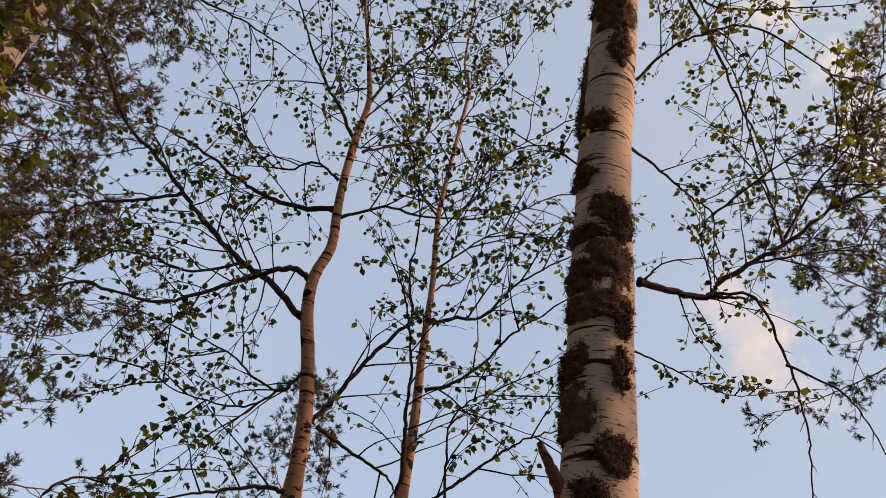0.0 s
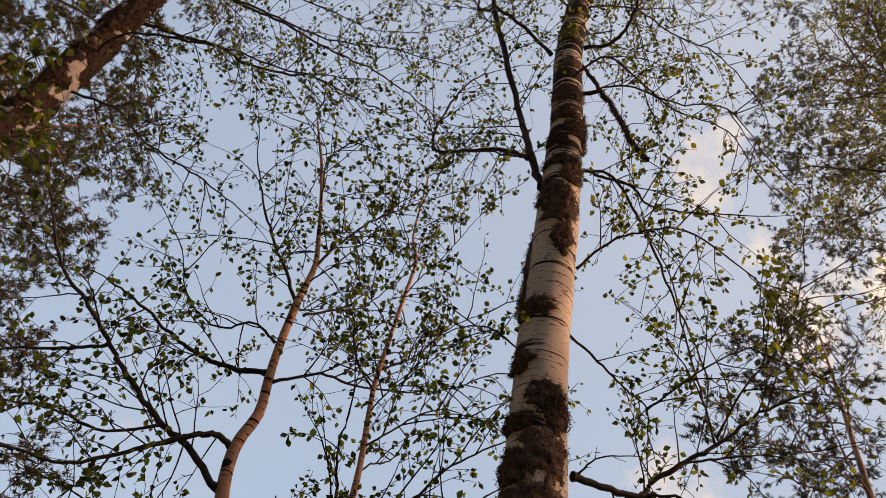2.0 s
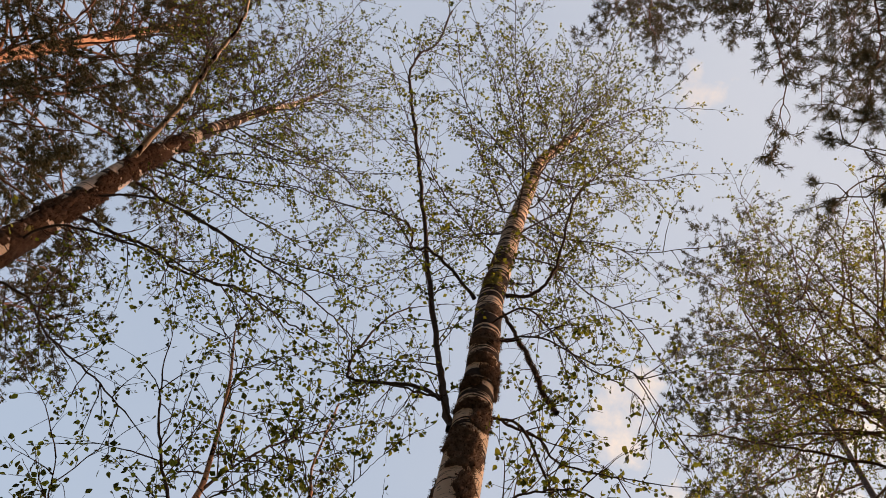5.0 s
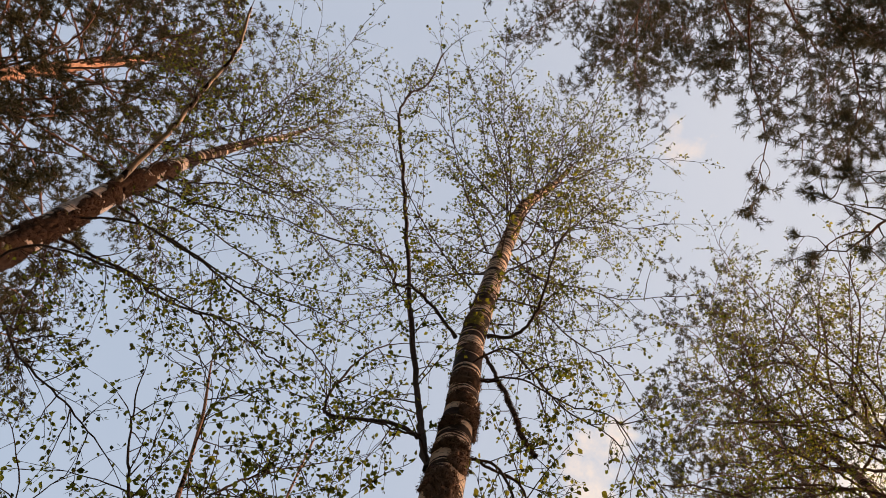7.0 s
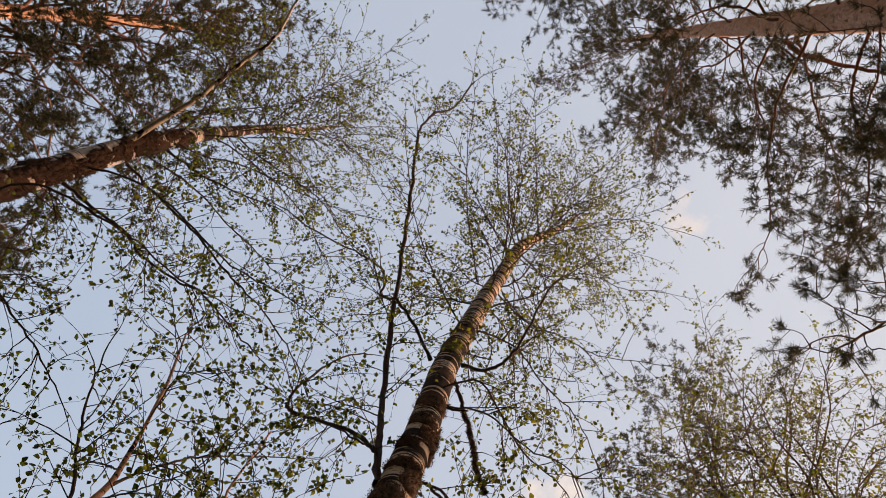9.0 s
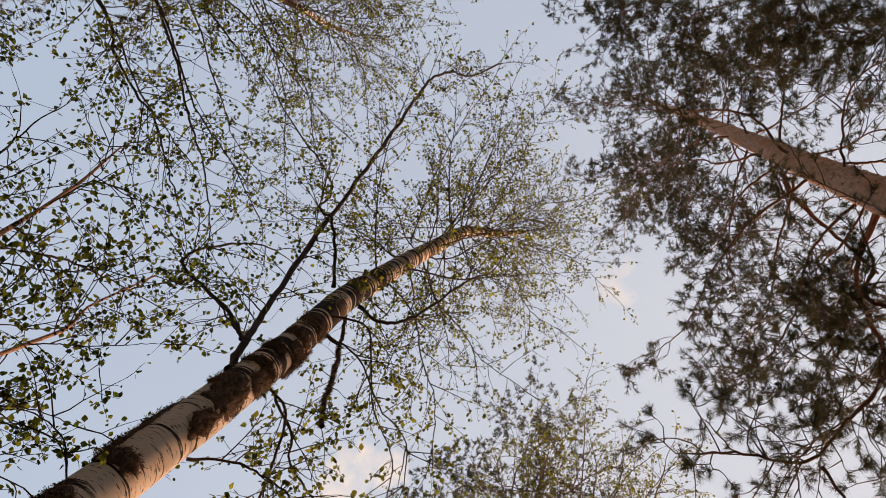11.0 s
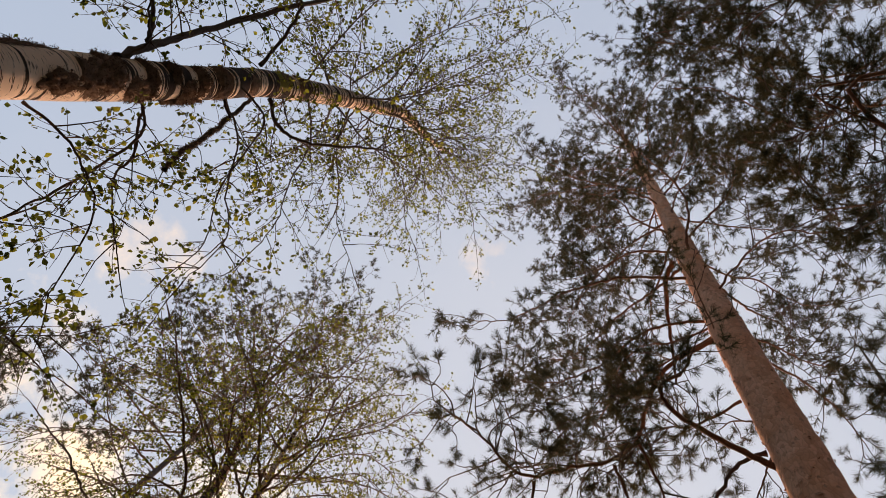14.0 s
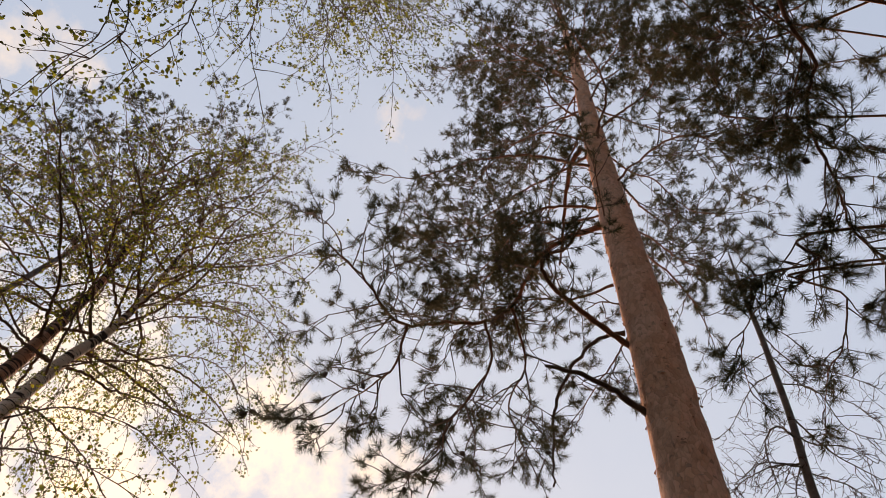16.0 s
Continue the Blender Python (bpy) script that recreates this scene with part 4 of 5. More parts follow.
birch_limb(sapling, [(0.15, 3.06, 2.31), (0.12, 2.97, 2.48), (0.12, 2.91, 2.6), (0.21, 2.84, 2.69), (0.33, 2.8, 2.7)], 0.006, side=0.45)
birch_limb(sapling, [(-0.07, 3.07, 3.4), (0.08, 3.04, 3.55), (0.23, 3.01, 3.67), (0.44, 3.04, 3.7)], 0.006, side=0.52)
birch_limb(sapling, [(-0.1, 3.07, 3.72), (-0.24, 3.03, 3.87), (-0.31, 2.96, 4.07), (-0.42, 2.92, 4.17)], 0.006, side=0.45)
birch_limb(sapling, [(-0.09, 3.07, 3.86), (0.08, 3.04, 4), (0.2, 2.97, 4.17), (0.37, 2.92, 4.29)], 0.006, side=0.52)
whorls(sapling, 3.2, 5.6, 12, (0.8, 0.4), 0.7, 0.005, 0.32, birch_limb)
sapling.done()

# ---- mossy birch beside the pines ----
mossy = Tree("birch_tree", "leaning tall birch with brown moss along its pale trunk", "tree", 14,
             [(-2.917, 3.209, 0.00, 0.180), (-2.817, 3.209, 5.14, 0.116), (-2.750, 3.154, 5.71, 0.113), (-2.784, 3.111, 7.41, 0.108), (-2.778, 3.090, 8.05, 0.099), (-2.788, 3.155, 8.97, 0.080), (-2.670, 3.190, 10.40, 0.056), (-2.540, 3.290, 11.60, 0.040), (-2.440, 3.350, 13.10, 0.022)], BARK_LEFT, BARK_LIMB, BARK_TWIG, sides=24, lump=0.07, leaf=0.0285)
birch_limb(mossy, [(-2.68, 3.2, 6.64), (-2.32, 3.2, 6.61), (-2.01, 3.18, 6.57), (-1.79, 3.22, 6.5), (-1.46, 3.18, 6.45), (-1.23, 3.11, 6.42), (-0.9, 3.1, 6.3), (-0.57, 3.09, 6.17)], 0.015, side=.55)
birch_limb(mossy, [(-2.68, 3.19, 7.5), (-2.21, 3.23, 7.42), (-1.77, 3.24, 7.34), (-1.37, 3.28, 7.21), (-1.06, 3.28, 7.11), (-0.62, 3.29, 6.93), (-0.28, 3.33, 6.72)], 0.014, side=.55)
birch_limb(mossy, [(-2.7, 3.17, 8.2), (-2.28, 3.16, 8.21), (-1.82, 3.07, 8.23), (-1.43, 2.96, 8.24)], 0.014, side=.5)
birch_limb(mossy, [(-2.82, 3.07, 7.54), (-2.67, 2.67, 7.76), (-2.57, 2.37, 7.9), (-2.46, 1.97, 8.05), (-2.35, 1.6, 8.16), (-2.36, 1.17, 8.22)], 0.032, side=.5, mat=BARK_RIGHT)
birch_limb(mossy, [(-2.77, 3.17, 9.68), (-2.32, 3.22, 9.68), (-1.81, 3.2, 9.69), (-1.36, 3.2, 9.66), (-0.82, 3.35, 9.53)], 0.011, side=.55)
birch_limb(mossy, [(-2.73, 3.2, 10.65), (-2.4, 3.12, 10.77), (-2.04, 2.9, 10.93), (-1.58, 2.86, 11.02), (-0.98, 3.09, 11.03)], 0.011, side=.55)
birch_limb(mossy, [(-2.72, 3.21, 10.84), (-2.66, 2.81, 11.16), (-2.48, 2.44, 11.48), (-2.16, 1.99, 11.85)], 0.010, side=.5)
birch_limb(mossy, [(-2.75, 3.2, 10.52), (-2.82, 2.88, 10.61), (-2.79, 2.26, 10.79), (-2.77, 1.79, 10.9)], 0.009, side=.5)
birch_limb(mossy, [(-2.75, 3.15, 5.88), (-2.46, 2.88, 5.94), (-1.99, 2.77, 5.89), (-1.64, 2.7, 5.82), (-1.23, 2.65, 5.69), (-0.83, 2.52, 5.57)], 0.011, side=.5)
birch_limb(mossy, [(-2.71, 3.2, 5.55), (-2.25, 3.1, 5.37), (-1.95, 3.09, 5.12), (-1.53, 2.99, 4.85), (-1.16, 2.89, 4.58)], 0.011, side=.45)
birch_limb(mossy, [(-2.77, 3.12, 6.82), (-2.25, 2.93, 6.9), (-1.74, 2.93, 6.85), (-1.22, 2.94, 6.73), (-0.74, 2.83, 6.66), (-0.31, 2.76, 6.54)], 0.011, side=.5)
birch_limb(mossy, [(-2.76, 3.14, 6.58), (-2.53, 3.29, 6.2), (-2.36, 3.4, 5.7), (-2.05, 3.44, 5.39)], 0.009, side=.4)
whorls(mossy, 7.6, 13.0, 28, (2.4, 1.2), 0.35, 0.010, 0.55, birch_limb, squash=(0.4, -0.4))
for k in range(27):
    up = (k + mossy.rng.rand()) / 27
    moss(mossy, 5.9 + 2.7 * up, 140 + 120 * (mossy.rng.rand() - 0.5), 30 + 36 * mossy.rng.rand(), 0.08 + 0.13 * mossy.rng.rand(), 0.012 + 0.022 * mossy.rng.rand(), MOSS_BROWN, 350)
for k in range(9):
    moss(mossy, 4.3 + 0.2 * k, 130 + 100 * (mossy.rng.rand() - 0.5), 20 + 25 * mossy.rng.rand(), 0.05 + 0.08 * mossy.rng.rand(), 0.016, MOSS_BROWN, 300)
for k in range(15):
    moss(mossy, 4.2 + 0.12 * k, 180 + 70 * (mossy.rng.rand() - 0.5), 28 + 30 * mossy.rng.rand(), 0.06 + 0.10 * mossy.rng.rand(), 0.016, MOSS_BROWN, 250)
for k in range(5):
    moss(mossy, 4.6 + 0.7 * k, 120 + 90 * mossy.rng.rand(), 30, 0.07, 0.01, LICHEN, 80)
mossy.done()

# ---- sapling with larger lobed leaves in front of the mossy birch ----
def lobed_limb(tree, points, r0):
    """A thin limb with short shoots, each with two to four lobed leaves."""
    path, rad, s = limb_mesh(tree, points, r0, tip=0.4)
    rng = tree.rng
    for i in [k for k in range(3, len(path)) for _ in range(2)]:
        tan = unit(path[i] - path[i - 1])
        shoot = grow(rng, path[i], tan * 0.6 + rng.normal(size=3) * 0.7, 0.06 + 0.16 * rng.rand(), 3, 0.05, 0.2)
        tree.twigs.add(shoot, np.linspace(0.0024, 0.0013, len(shoot)), 3)
        for _ in range(2 + int(1.8 * rng.rand())):
            d = unit(np.array([rng.normal() * 0.8, rng.normal() * 0.8, -0.7]))
            size = tree.leaf * (0.65 + 0.5 * rng.rand())
            tree.leaves.add(shoot[-1] - tan * 0.03 * rng.rand() + d * size * 0.5, d, size)


maple = Tree("maple_sapling", "slim sapling with lobed olive-green leaves before a mossy birch", "tree", 31,
             [(-2.45, 1.75, 0, 0.022), (-2.40, 1.90, 1.8, 0.017), (-2.28, 2.05, 3.2, 0.012), (-2.15, 2.12, 4.3, 0.006)], BARK_TWIG_RED_SUNLIT, BARK_LIMB, BARK_TWIG, sides=10, lump=0.08, leaf=0.052)
lobed_limb(maple, [(-2.36, 1.95, 2.4), (-2.10, 2.15, 2.75), (-1.85, 2.25, 3.0), (-1.62, 2.28, 3.15)], 0.006)
lobed_limb(maple, [(-2.33, 1.99, 2.7), (-2.12, 2.06, 3.1), (-1.92, 2.12, 3.42), (-1.74, 2.16, 3.62)], 0.006)
lobed_limb(maple, [(-2.29, 2.04, 3.1), (-2.08, 2.12, 3.5), (-1.90, 2.18, 3.85), (-1.80, 2.22, 4.1)], 0.005)
lobed_limb(maple, [(-2.24, 2.07, 3.5), (-2.08, 2.04, 3.85), (-1.98, 2.02, 4.2), (-1.92, 1.98, 4.4)], 0.005)
lobed_limb(maple, [(-2.38, 1.93, 2.1), (-2.12, 2.14, 2.38), (-1.90, 2.30, 2.55), (-1.75, 2.42, 2.65)], 0.005)
lobed_limb(maple, [(-2.31, 2.02, 2.9), (-2.16, 2.20, 3.2), (-2.05, 2.35, 3.45), (-1.98, 2.46, 3.6)], 0.005)
lobed_limb(maple, [(-2.27, 2.06, 3.3), (-2.10, 2.22, 3.7), (-2.02, 2.34, 4.0), (-1.97, 2.42, 4.25)], 0.005)
maple.done(lobed=True)

# ---- pair of birches towards the sunset ----
far_birch = Tree("birch_tree", "leafy birch with a pale trunk and hanging twigs", "tree", 15,
                 [(5.203, 2.539, 0.00, 0.105), (5.203, 2.439, 6.37, 0.066), (5.197, 2.451, 7.10, 0.061), (5.224, 2.397, 7.79, 0.049), (5.214, 2.417, 8.37, 0.038), (4.954, 2.489, 9.58, 0.021), (4.610, 2.689, 10.77, 0.009)], BARK_RIGHT, BARK_TWIG_RED_SUNLIT, BARK_TWIG_RED_SUNLIT, sides=18, lump=0.06, droop=0.26, leaf=0.027)
birch_limb(far_birch, [(5.2, 2.38, 6.19), (4.92, 1.95, 6.33), (4.79, 1.35, 6.31), (4.81, 0.75, 6.07)], 0.009, side=.55, curtain=.4)
birch_limb(far_birch, [(5.2, 2.44, 7), (4.87, 1.89, 7.09), (4.86, 1.35, 6.94), (4.97, 0.91, 6.6)], 0.009, side=.55, curtain=.4)
birch_limb(far_birch, [(5.27, 2.4, 5.88), (5.1, 1.93, 5.93), (4.97, 1.46, 5.91), (4.89, 0.91, 5.77)], 0.009, side=.55, curtain=.4)
birch_limb(far_birch, [(5.23, 2.38, 7.87), (4.79, 1.77, 8.05), (4.71, 1.17, 7.99), (4.99, 0.77, 7.59)], 0.009, side=.55, curtain=.4)
birch_limb(far_birch, [(5.22, 2.4, 8.41), (4.64, 1.68, 8.76), (4.63, 1.1, 8.75), (5, 0.68, 8.4)], 0.009, side=.55, curtain=.4)
birch_limb(far_birch, [(5.22, 2.46, 6.34), (5.12, 2.23, 6.34), (5.11, 1.95, 6.25), (5.1, 1.66, 6.13), (5.11, 1.22, 5.83)], 0.013, side=.5)
birch_limb(far_birch, [(5.21, 2.42, 8.37), (4.87, 2.21, 8.56), (4.55, 1.91, 8.73), (4.26, 1.36, 8.86), (3.91, 1.04, 8.98)], 0.016, side=.6, curtain=.4)
birch_limb(far_birch, [(5.22, 2.4, 7.79), (4.85, 2.52, 8.24), (4.57, 2.58, 8.56), (4.28, 2.86, 8.78)], 0.014, side=.5)
birch_limb(far_birch, [(5.21, 2.42, 6.72), (4.78, 2.54, 7.24), (4.42, 2.68, 7.58), (4.15, 2.92, 7.74), (3.91, 3.28, 7.81)], 0.014, side=.5)
birch_limb(far_birch, [(5.21, 2.42, 8.15), (4.57, 2.45, 9.11), (4.19, 2.25, 9.67), (3.98, 1.94, 10.05)], 0.013, side=.55)
birch_limb(far_birch, [(5.21, 2.42, 7.14), (4.94, 1.85, 7.25), (4.68, 1.43, 7.32), (4.6, 1.01, 7.26), (4.75, 0.65, 6.97)], 0.009, side=.55)
birch_limb(far_birch, [(5.21, 2.4, 8.46), (4.97, 1.94, 8.51), (4.66, 1.36, 8.54), (4.79, 0.77, 8.24)], 0.009, side=.55, curtain=.4)
birch_limb(far_birch, [(4.95, 2.54, 9.52), (4.58, 2.34, 10.49), (4.22, 2.18, 11.18), (3.78, 1.99, 11.85)], 0.011, side=.55)
birch_limb(far_birch, [(5.05, 2.47, 9.12), (4.72, 1.83, 9.36), (4.43, 1.37, 9.52), (4.17, 0.88, 9.62)], 0.011, side=.5)
birch_limb(far_birch, [(5.17, 2.36, 8.67), (4.9, 1.64, 8.67), (4.8, 1.07, 8.56), (4.86, 0.7, 8.34)], 0.010, side=.55)
whorls(far_birch, 7.0, 11.0, 20, (2.2, 1.0), 0.25, 0.020, 0.55, birch_limb, every=0.13, curtain=0.3)
far_birch.done()
far_birch_2 = Tree("birch_tree", "leafy birch with a brownish trunk close to another birch", "tree", 16,
                   [(5.352, 2.905, 0.00, 0.102), (5.352, 2.805, 6.91, 0.072), (5.312, 2.876, 7.86, 0.061), (5.267, 2.954, 8.59, 0.044), (4.938, 3.105, 9.55, 0.022), (4.596, 3.413, 10.65, 0.008)], BARK_RED, BARK_TWIG_RED_SUNLIT, BARK_TWIG_RED_SUNLIT, sides=18, lump=0.06, droop=0.26, leaf=0.027)
birch_limb(far_birch_2, [(5.33, 2.77, 6.71), (5.4, 2.13, 6.31), (5.42, 1.64, 5.92)], 0.009, side=.55, curtain=.4)
birch_limb(far_birch_2, [(5.31, 2.88, 7.86), (4.99, 3.23, 7.7), (4.87, 3.47, 7.48), (4.89, 3.6, 7.2)], 0.014, side=.55)
birch_limb(far_birch_2, [(5.27, 2.95, 8.59), (4.98, 3.06, 9.1), (4.54, 3.37, 9.67), (4.18, 3.76, 10.02)], 0.013, side=.5)
birch_limb(far_birch_2, [(5.34, 2.83, 7.26), (5.24, 3.2, 7.4), (4.85, 3.91, 7.81), (4.41, 4.38, 8.21)], 0.014, side=.55)
birch_limb(far_birch_2, [(5.28, 2.94, 8.46), (5.04, 3.7, 8.98), (4.73, 4.32, 9.44), (4.41, 4.75, 9.83)], 0.013, side=.55)
birch_limb(far_birch_2, [(5.21, 3, 8.75), (4.84, 3.03, 10.09), (4.51, 2.91, 10.97), (4.18, 3.08, 11.48)], 0.011, side=.55)
birch_limb(far_birch_2, [(5.05, 2.97, 9.31), (4.9, 3.64, 9.43), (4.88, 4.37, 9.42), (4.81, 5.03, 9.38), (4.72, 5.61, 9.34)], 0.012, side=.6)
birch_limb(far_birch_2, [(5.11, 2.99, 9.09), (5.11, 3.6, 8.83), (5.13, 4.15, 8.52), (5.14, 4.74, 8.14), (5.28, 5.18, 7.69)], 0.012, side=.6)
birch_limb(far_birch_2, [(5.23, 2.91, 8.75), (5.39, 3.36, 8.23), (5.31, 3.94, 7.74), (5.34, 4.31, 7.23)], 0.012, side=.6)
birch_limb(far_birch_2, [(5.35, 2.8, 6.91), (5.41, 2.81, 6.49), (5.45, 2.76, 6.06), (5.5, 2.59, 5.58)], 0.013, side=.55)
birch_limb(far_birch_2, [(5.17, 2.96, 8.9), (4.44, 2.93, 10.1), (4.12, 2.4, 10.88), (3.69, 1.93, 11.55)], 0.010, side=.5)
whorls(far_birch_2, 6.8, 11.0, 22, (2.3, 1.0), 0.25, 0.020, 0.55, birch_limb, every=0.13, curtain=0.3)
far_birch_2.done()

# ---- large pine ----
pine = Tree("pine_tree", "tall pine with flaky orange-brown bark and dark needle tufts", "tree", 17,
            [(2.360, -2.223, 0.00, 0.215), (2.110, -1.973, 4.93, 0.172), (1.997, -1.874, 6.20, 0.170), (1.866, -1.722, 8.05, 0.163), (1.728, -1.578, 10.42, 0.145), (1.383, -1.286, 14.40, 0.106), (0.931, -0.818, 20.00, 0.061), (0.803, -0.663, 25.80, 0.035)], BARK_PINE, BARK_PINE_LIMB, BARK_PINE_TWIG, sides=32, lump=0.07, tuft={})
bare_limb(pine, [(2.14, -1.85, 5.5), (2.08, -1.54, 5.48), (2.06, -1.29, 5.44), (2.08, -1.05, 5.37)], 0.024, mat=BARK_LIMB)
bare_limb(pine, [(2.11, -1.73, 6.51), (2.21, -1.57, 6.44), (2.43, -1.45, 6.24), (2.63, -1.44, 5.99), (2.8, -1.5, 5.71), (2.9, -1.56, 5.49)], 0.017, mat=BARK_LIMB)
pine_limb(pine, [(2.09, -1.78, 6.26), (2.06, -1.47, 6.31), (2.01, -1.17, 6.34), (1.94, -0.97, 6.36), (1.82, -0.89, 6.39), (1.69, -0.99, 6.38), (1.49, -1.01, 6.39)], 0.024, side=0.5, every=.11)
pine_limb(pine, [(1.91, -1.63, 8.38), (2.12, -1.33, 8.15), (2.32, -1.14, 7.92), (2.54, -1.09, 7.64), (2.72, -1.05, 7.39), (2.85, -0.89, 7.17), (2.9, -0.56, 6.92), (2.95, -0.27, 6.66), (2.84, -0.05, 6.54), (2.61, 0.21, 6.4), (2.42, 0.47, 6.21)], 0.024, side=0.8, every=.1)
pine_limb(pine, [(2.13, -0.65, 5.64), (2.27, -0.78, 5.48), (2.46, -0.74, 5.31), (2.63, -0.69, 5.14), (2.77, -0.75, 4.96)], 0.010, side=0.57, every=.08)
pine_limb(pine, [(2.17, -0.2, 5.22), (2.34, -0.24, 5.08), (2.47, -0.18, 4.98), (2.61, -0.06, 4.84)], 0.009, side=0.57, every=.08)
pine_limb(pine, [(2.14, -0.82, 6.05), (2.38, -1.06, 5.89), (2.65, -1.09, 5.73), (2.81, -1.3, 5.57)], 0.010, side=0.57, every=.08)
pine_limb(pine, [(1.92, -1.58, 8.86), (2.01, -1.23, 8.69), (2.17, -0.93, 8.47), (2.41, -0.7, 8.17), (2.59, -0.34, 7.83), (2.61, -0.04, 7.6)], 0.017, side=0.75, every=.08)
pine_limb(pine, [(1.72, -1.46, 11.11), (1.83, -0.93, 10.93), (2.05, -0.65, 10.74), (2.42, -0.45, 10.47), (2.79, -0.35, 10.16)], 0.016, side=0.75, every=.08)
pine_limb(pine, [(1.69, -1.52, 11.1), (1.77, -2.04, 10.85), (1.7, -2.39, 10.68), (1.77, -2.86, 10.39), (1.57, -3.22, 10.17)], 0.014, side=0.75, every=.08)
pine_limb(pine, [(1.77, -1.66, 9.28), (1.35, -1.73, 9.17), (0.92, -1.9, 8.99), (0.77, -2.2, 8.76), (0.66, -2.43, 8.54)], 0.014, side=0.75, every=.08)
pine_limb(pine, [(1.84, -1.7, 8.3), (1.76, -1.97, 8.13), (1.77, -2.24, 7.9), (1.68, -2.47, 7.71)], 0.012, side=0.63, every=.08)
pine_limb(pine, [(1.46, -1.26, 14.12), (0.84, -1.54, 14.01), (0.52, -2.04, 13.82), (0.5, -2.61, 13.59)], 0.011, side=0.69, every=.08)
pine_limb(pine, [(1.26, -1.12, 16.33), (1.36, -0.42, 16.21), (1.73, 0.11, 16.04), (2.37, 0.5, 15.78)], 0.011, side=0.69, every=.08)
pine_limb(pine, [(1.53, -1.36, 13.03), (1.87, -0.85, 12.9), (2.01, -0.34, 12.79), (2.41, -0.08, 12.61)], 0.010, side=0.69, every=.08)
pine_limb(pine, [(1.21, -1.06, 16.72), (1.29, -0.49, 16.65), (1.77, 0.17, 16.48), (2.3, 0.68, 16.27), (2.86, 0.94, 16.05)], 0.011, side=0.69, every=.08)
pine_limb(pine, [(0.95, -0.92, 19.22), (0.56, -0.07, 19.04), (0.13, 0.65, 18.84), (0.02, 1.09, 18.71)], 0.009, side=0.69, every=.08)
bare_limb(pine, [(1.81, -1.41, 10.97), (2.04, -1.39, 10.91), (2.38, -1.5, 10.8), (2.76, -1.67, 10.64), (3.2, -1.85, 10.43)], 0.036, mat=BARK_PINE_LIMB)
pine_limb(pine, [(0.92, -0.8, 20.4), (-0.49, -1.1, 20.39), (-1.56, -1.78, 20.27), (-2.52, -2.29, 20.1)], 0.014, side=0.7, every=.1, size=1.3)
pine_limb(pine, [(0.55, -0.62, 25.81), (-1.19, -0.84, 25.77), (-2.54, -1.19, 25.65), (-3.87, -1.14, 25.47)], 0.012, side=0.7, every=.1, size=1.3)
pine_limb(pine, [(1.91, -1.63, 8.38), (1.64, -1.37, 8.29), (1.41, -1.17, 8.2), (1.25, -0.99, 8.11)], 0.009, side=0.5, every=.1)
pine_limb(pine, [(1.87, -1.72, 8.05), (1.88, -2.16, 7.76), (1.96, -2.45, 7.51), (2.09, -2.64, 7.28)], 0.012, side=0.36, every=.16)
pine_limb(pine, [(1.87, -1.63, 8.63), (2.11, -1.28, 8.48), (2.28, -0.93, 8.35), (2.78, -0.72, 7.97), (2.98, -0.54, 7.78)], 0.012, side=0.45, every=.14)
pine_limb(pine, [(2.05, -1.66, 7.22), (2.26, -1.39, 7.04), (2.35, -1.1, 6.91), (2.5, -0.84, 6.74)], 0.012, side=0.65, every=.08)
pine_limb(pine, [(1.91, -1.62, 8.46), (2.24, -1.27, 8.3), (2.61, -0.91, 8.09), (2.94, -0.74, 7.85)], 0.012, side=0.65, every=.08)
pine_limb(pine, [(2.09, -1.73, 6.4), (2.34, -1.77, 6.48), (2.74, -1.81, 6.59), (3.06, -1.87, 6.66)], 0.008, side=0.36, leaf0=0.15, every=.12)
pine_limb(pine, [(2.06, -1.71, 6.9), (2.2, -1.61, 7.11), (2.48, -1.57, 7.31)], 0.008, side=0.34, leaf0=0.15, every=.12)
whorls(pine, 9.8, 21, 34, (2.5, 0.9), 0.25, 0.020, 0.75, pine_limb, squash=(0.13, 0.37), size=1.4, every=0.17)
pine.cones(20)
pine.flakes(1000, 1.5, 12.0)
pine.done()

# ---- pine whose branches hang in from beside the path ----
side_pine = Tree("pine_tree", "dense pine with low crooked branches and bushy needle tufts", "tree", 18,
                 [(-1.200, -4.400, 0.00, 0.140), (-1.200, -4.350, 4.00, 0.110), (-1.200, -4.300, 7.00, 0.065), (-1.200, -4.250, 9.60, 0.010)], BARK_PINE, BARK_PINE_LIMB, BARK_PINE_TWIG, sides=24, lump=0.07, tuft={})
pine_limb(side_pine, [(-1.2, -4.33, 5.09), (-0.4, -1.27, 5.49), (-0.03, -1.4, 5.43), (0.17, -1.48, 5.37), (0.32, -1.64, 5.26), (0.44, -1.78, 5.16), (0.55, -1.89, 5.07), (0.58, -2.06, 4.93)], 0.013, side=0.34, every=.18)
pine_limb(side_pine, [(-1.2, -4.34, 4.65), (0.53, -1.88, 5.05), (0.73, -1.81, 5.02), (0.87, -1.69, 5.03), (0.98, -1.58, 5.03)], 0.010, side=0.27, every=.2)
pine_limb(side_pine, [(-1.2, -4.33, 5.25), (-0.31, -1.15, 5.65), (-0.1, -1.35, 5.61), (0.13, -1.44, 5.58), (0.38, -1.53, 5.55)], 0.009, side=0.34, every=.18)
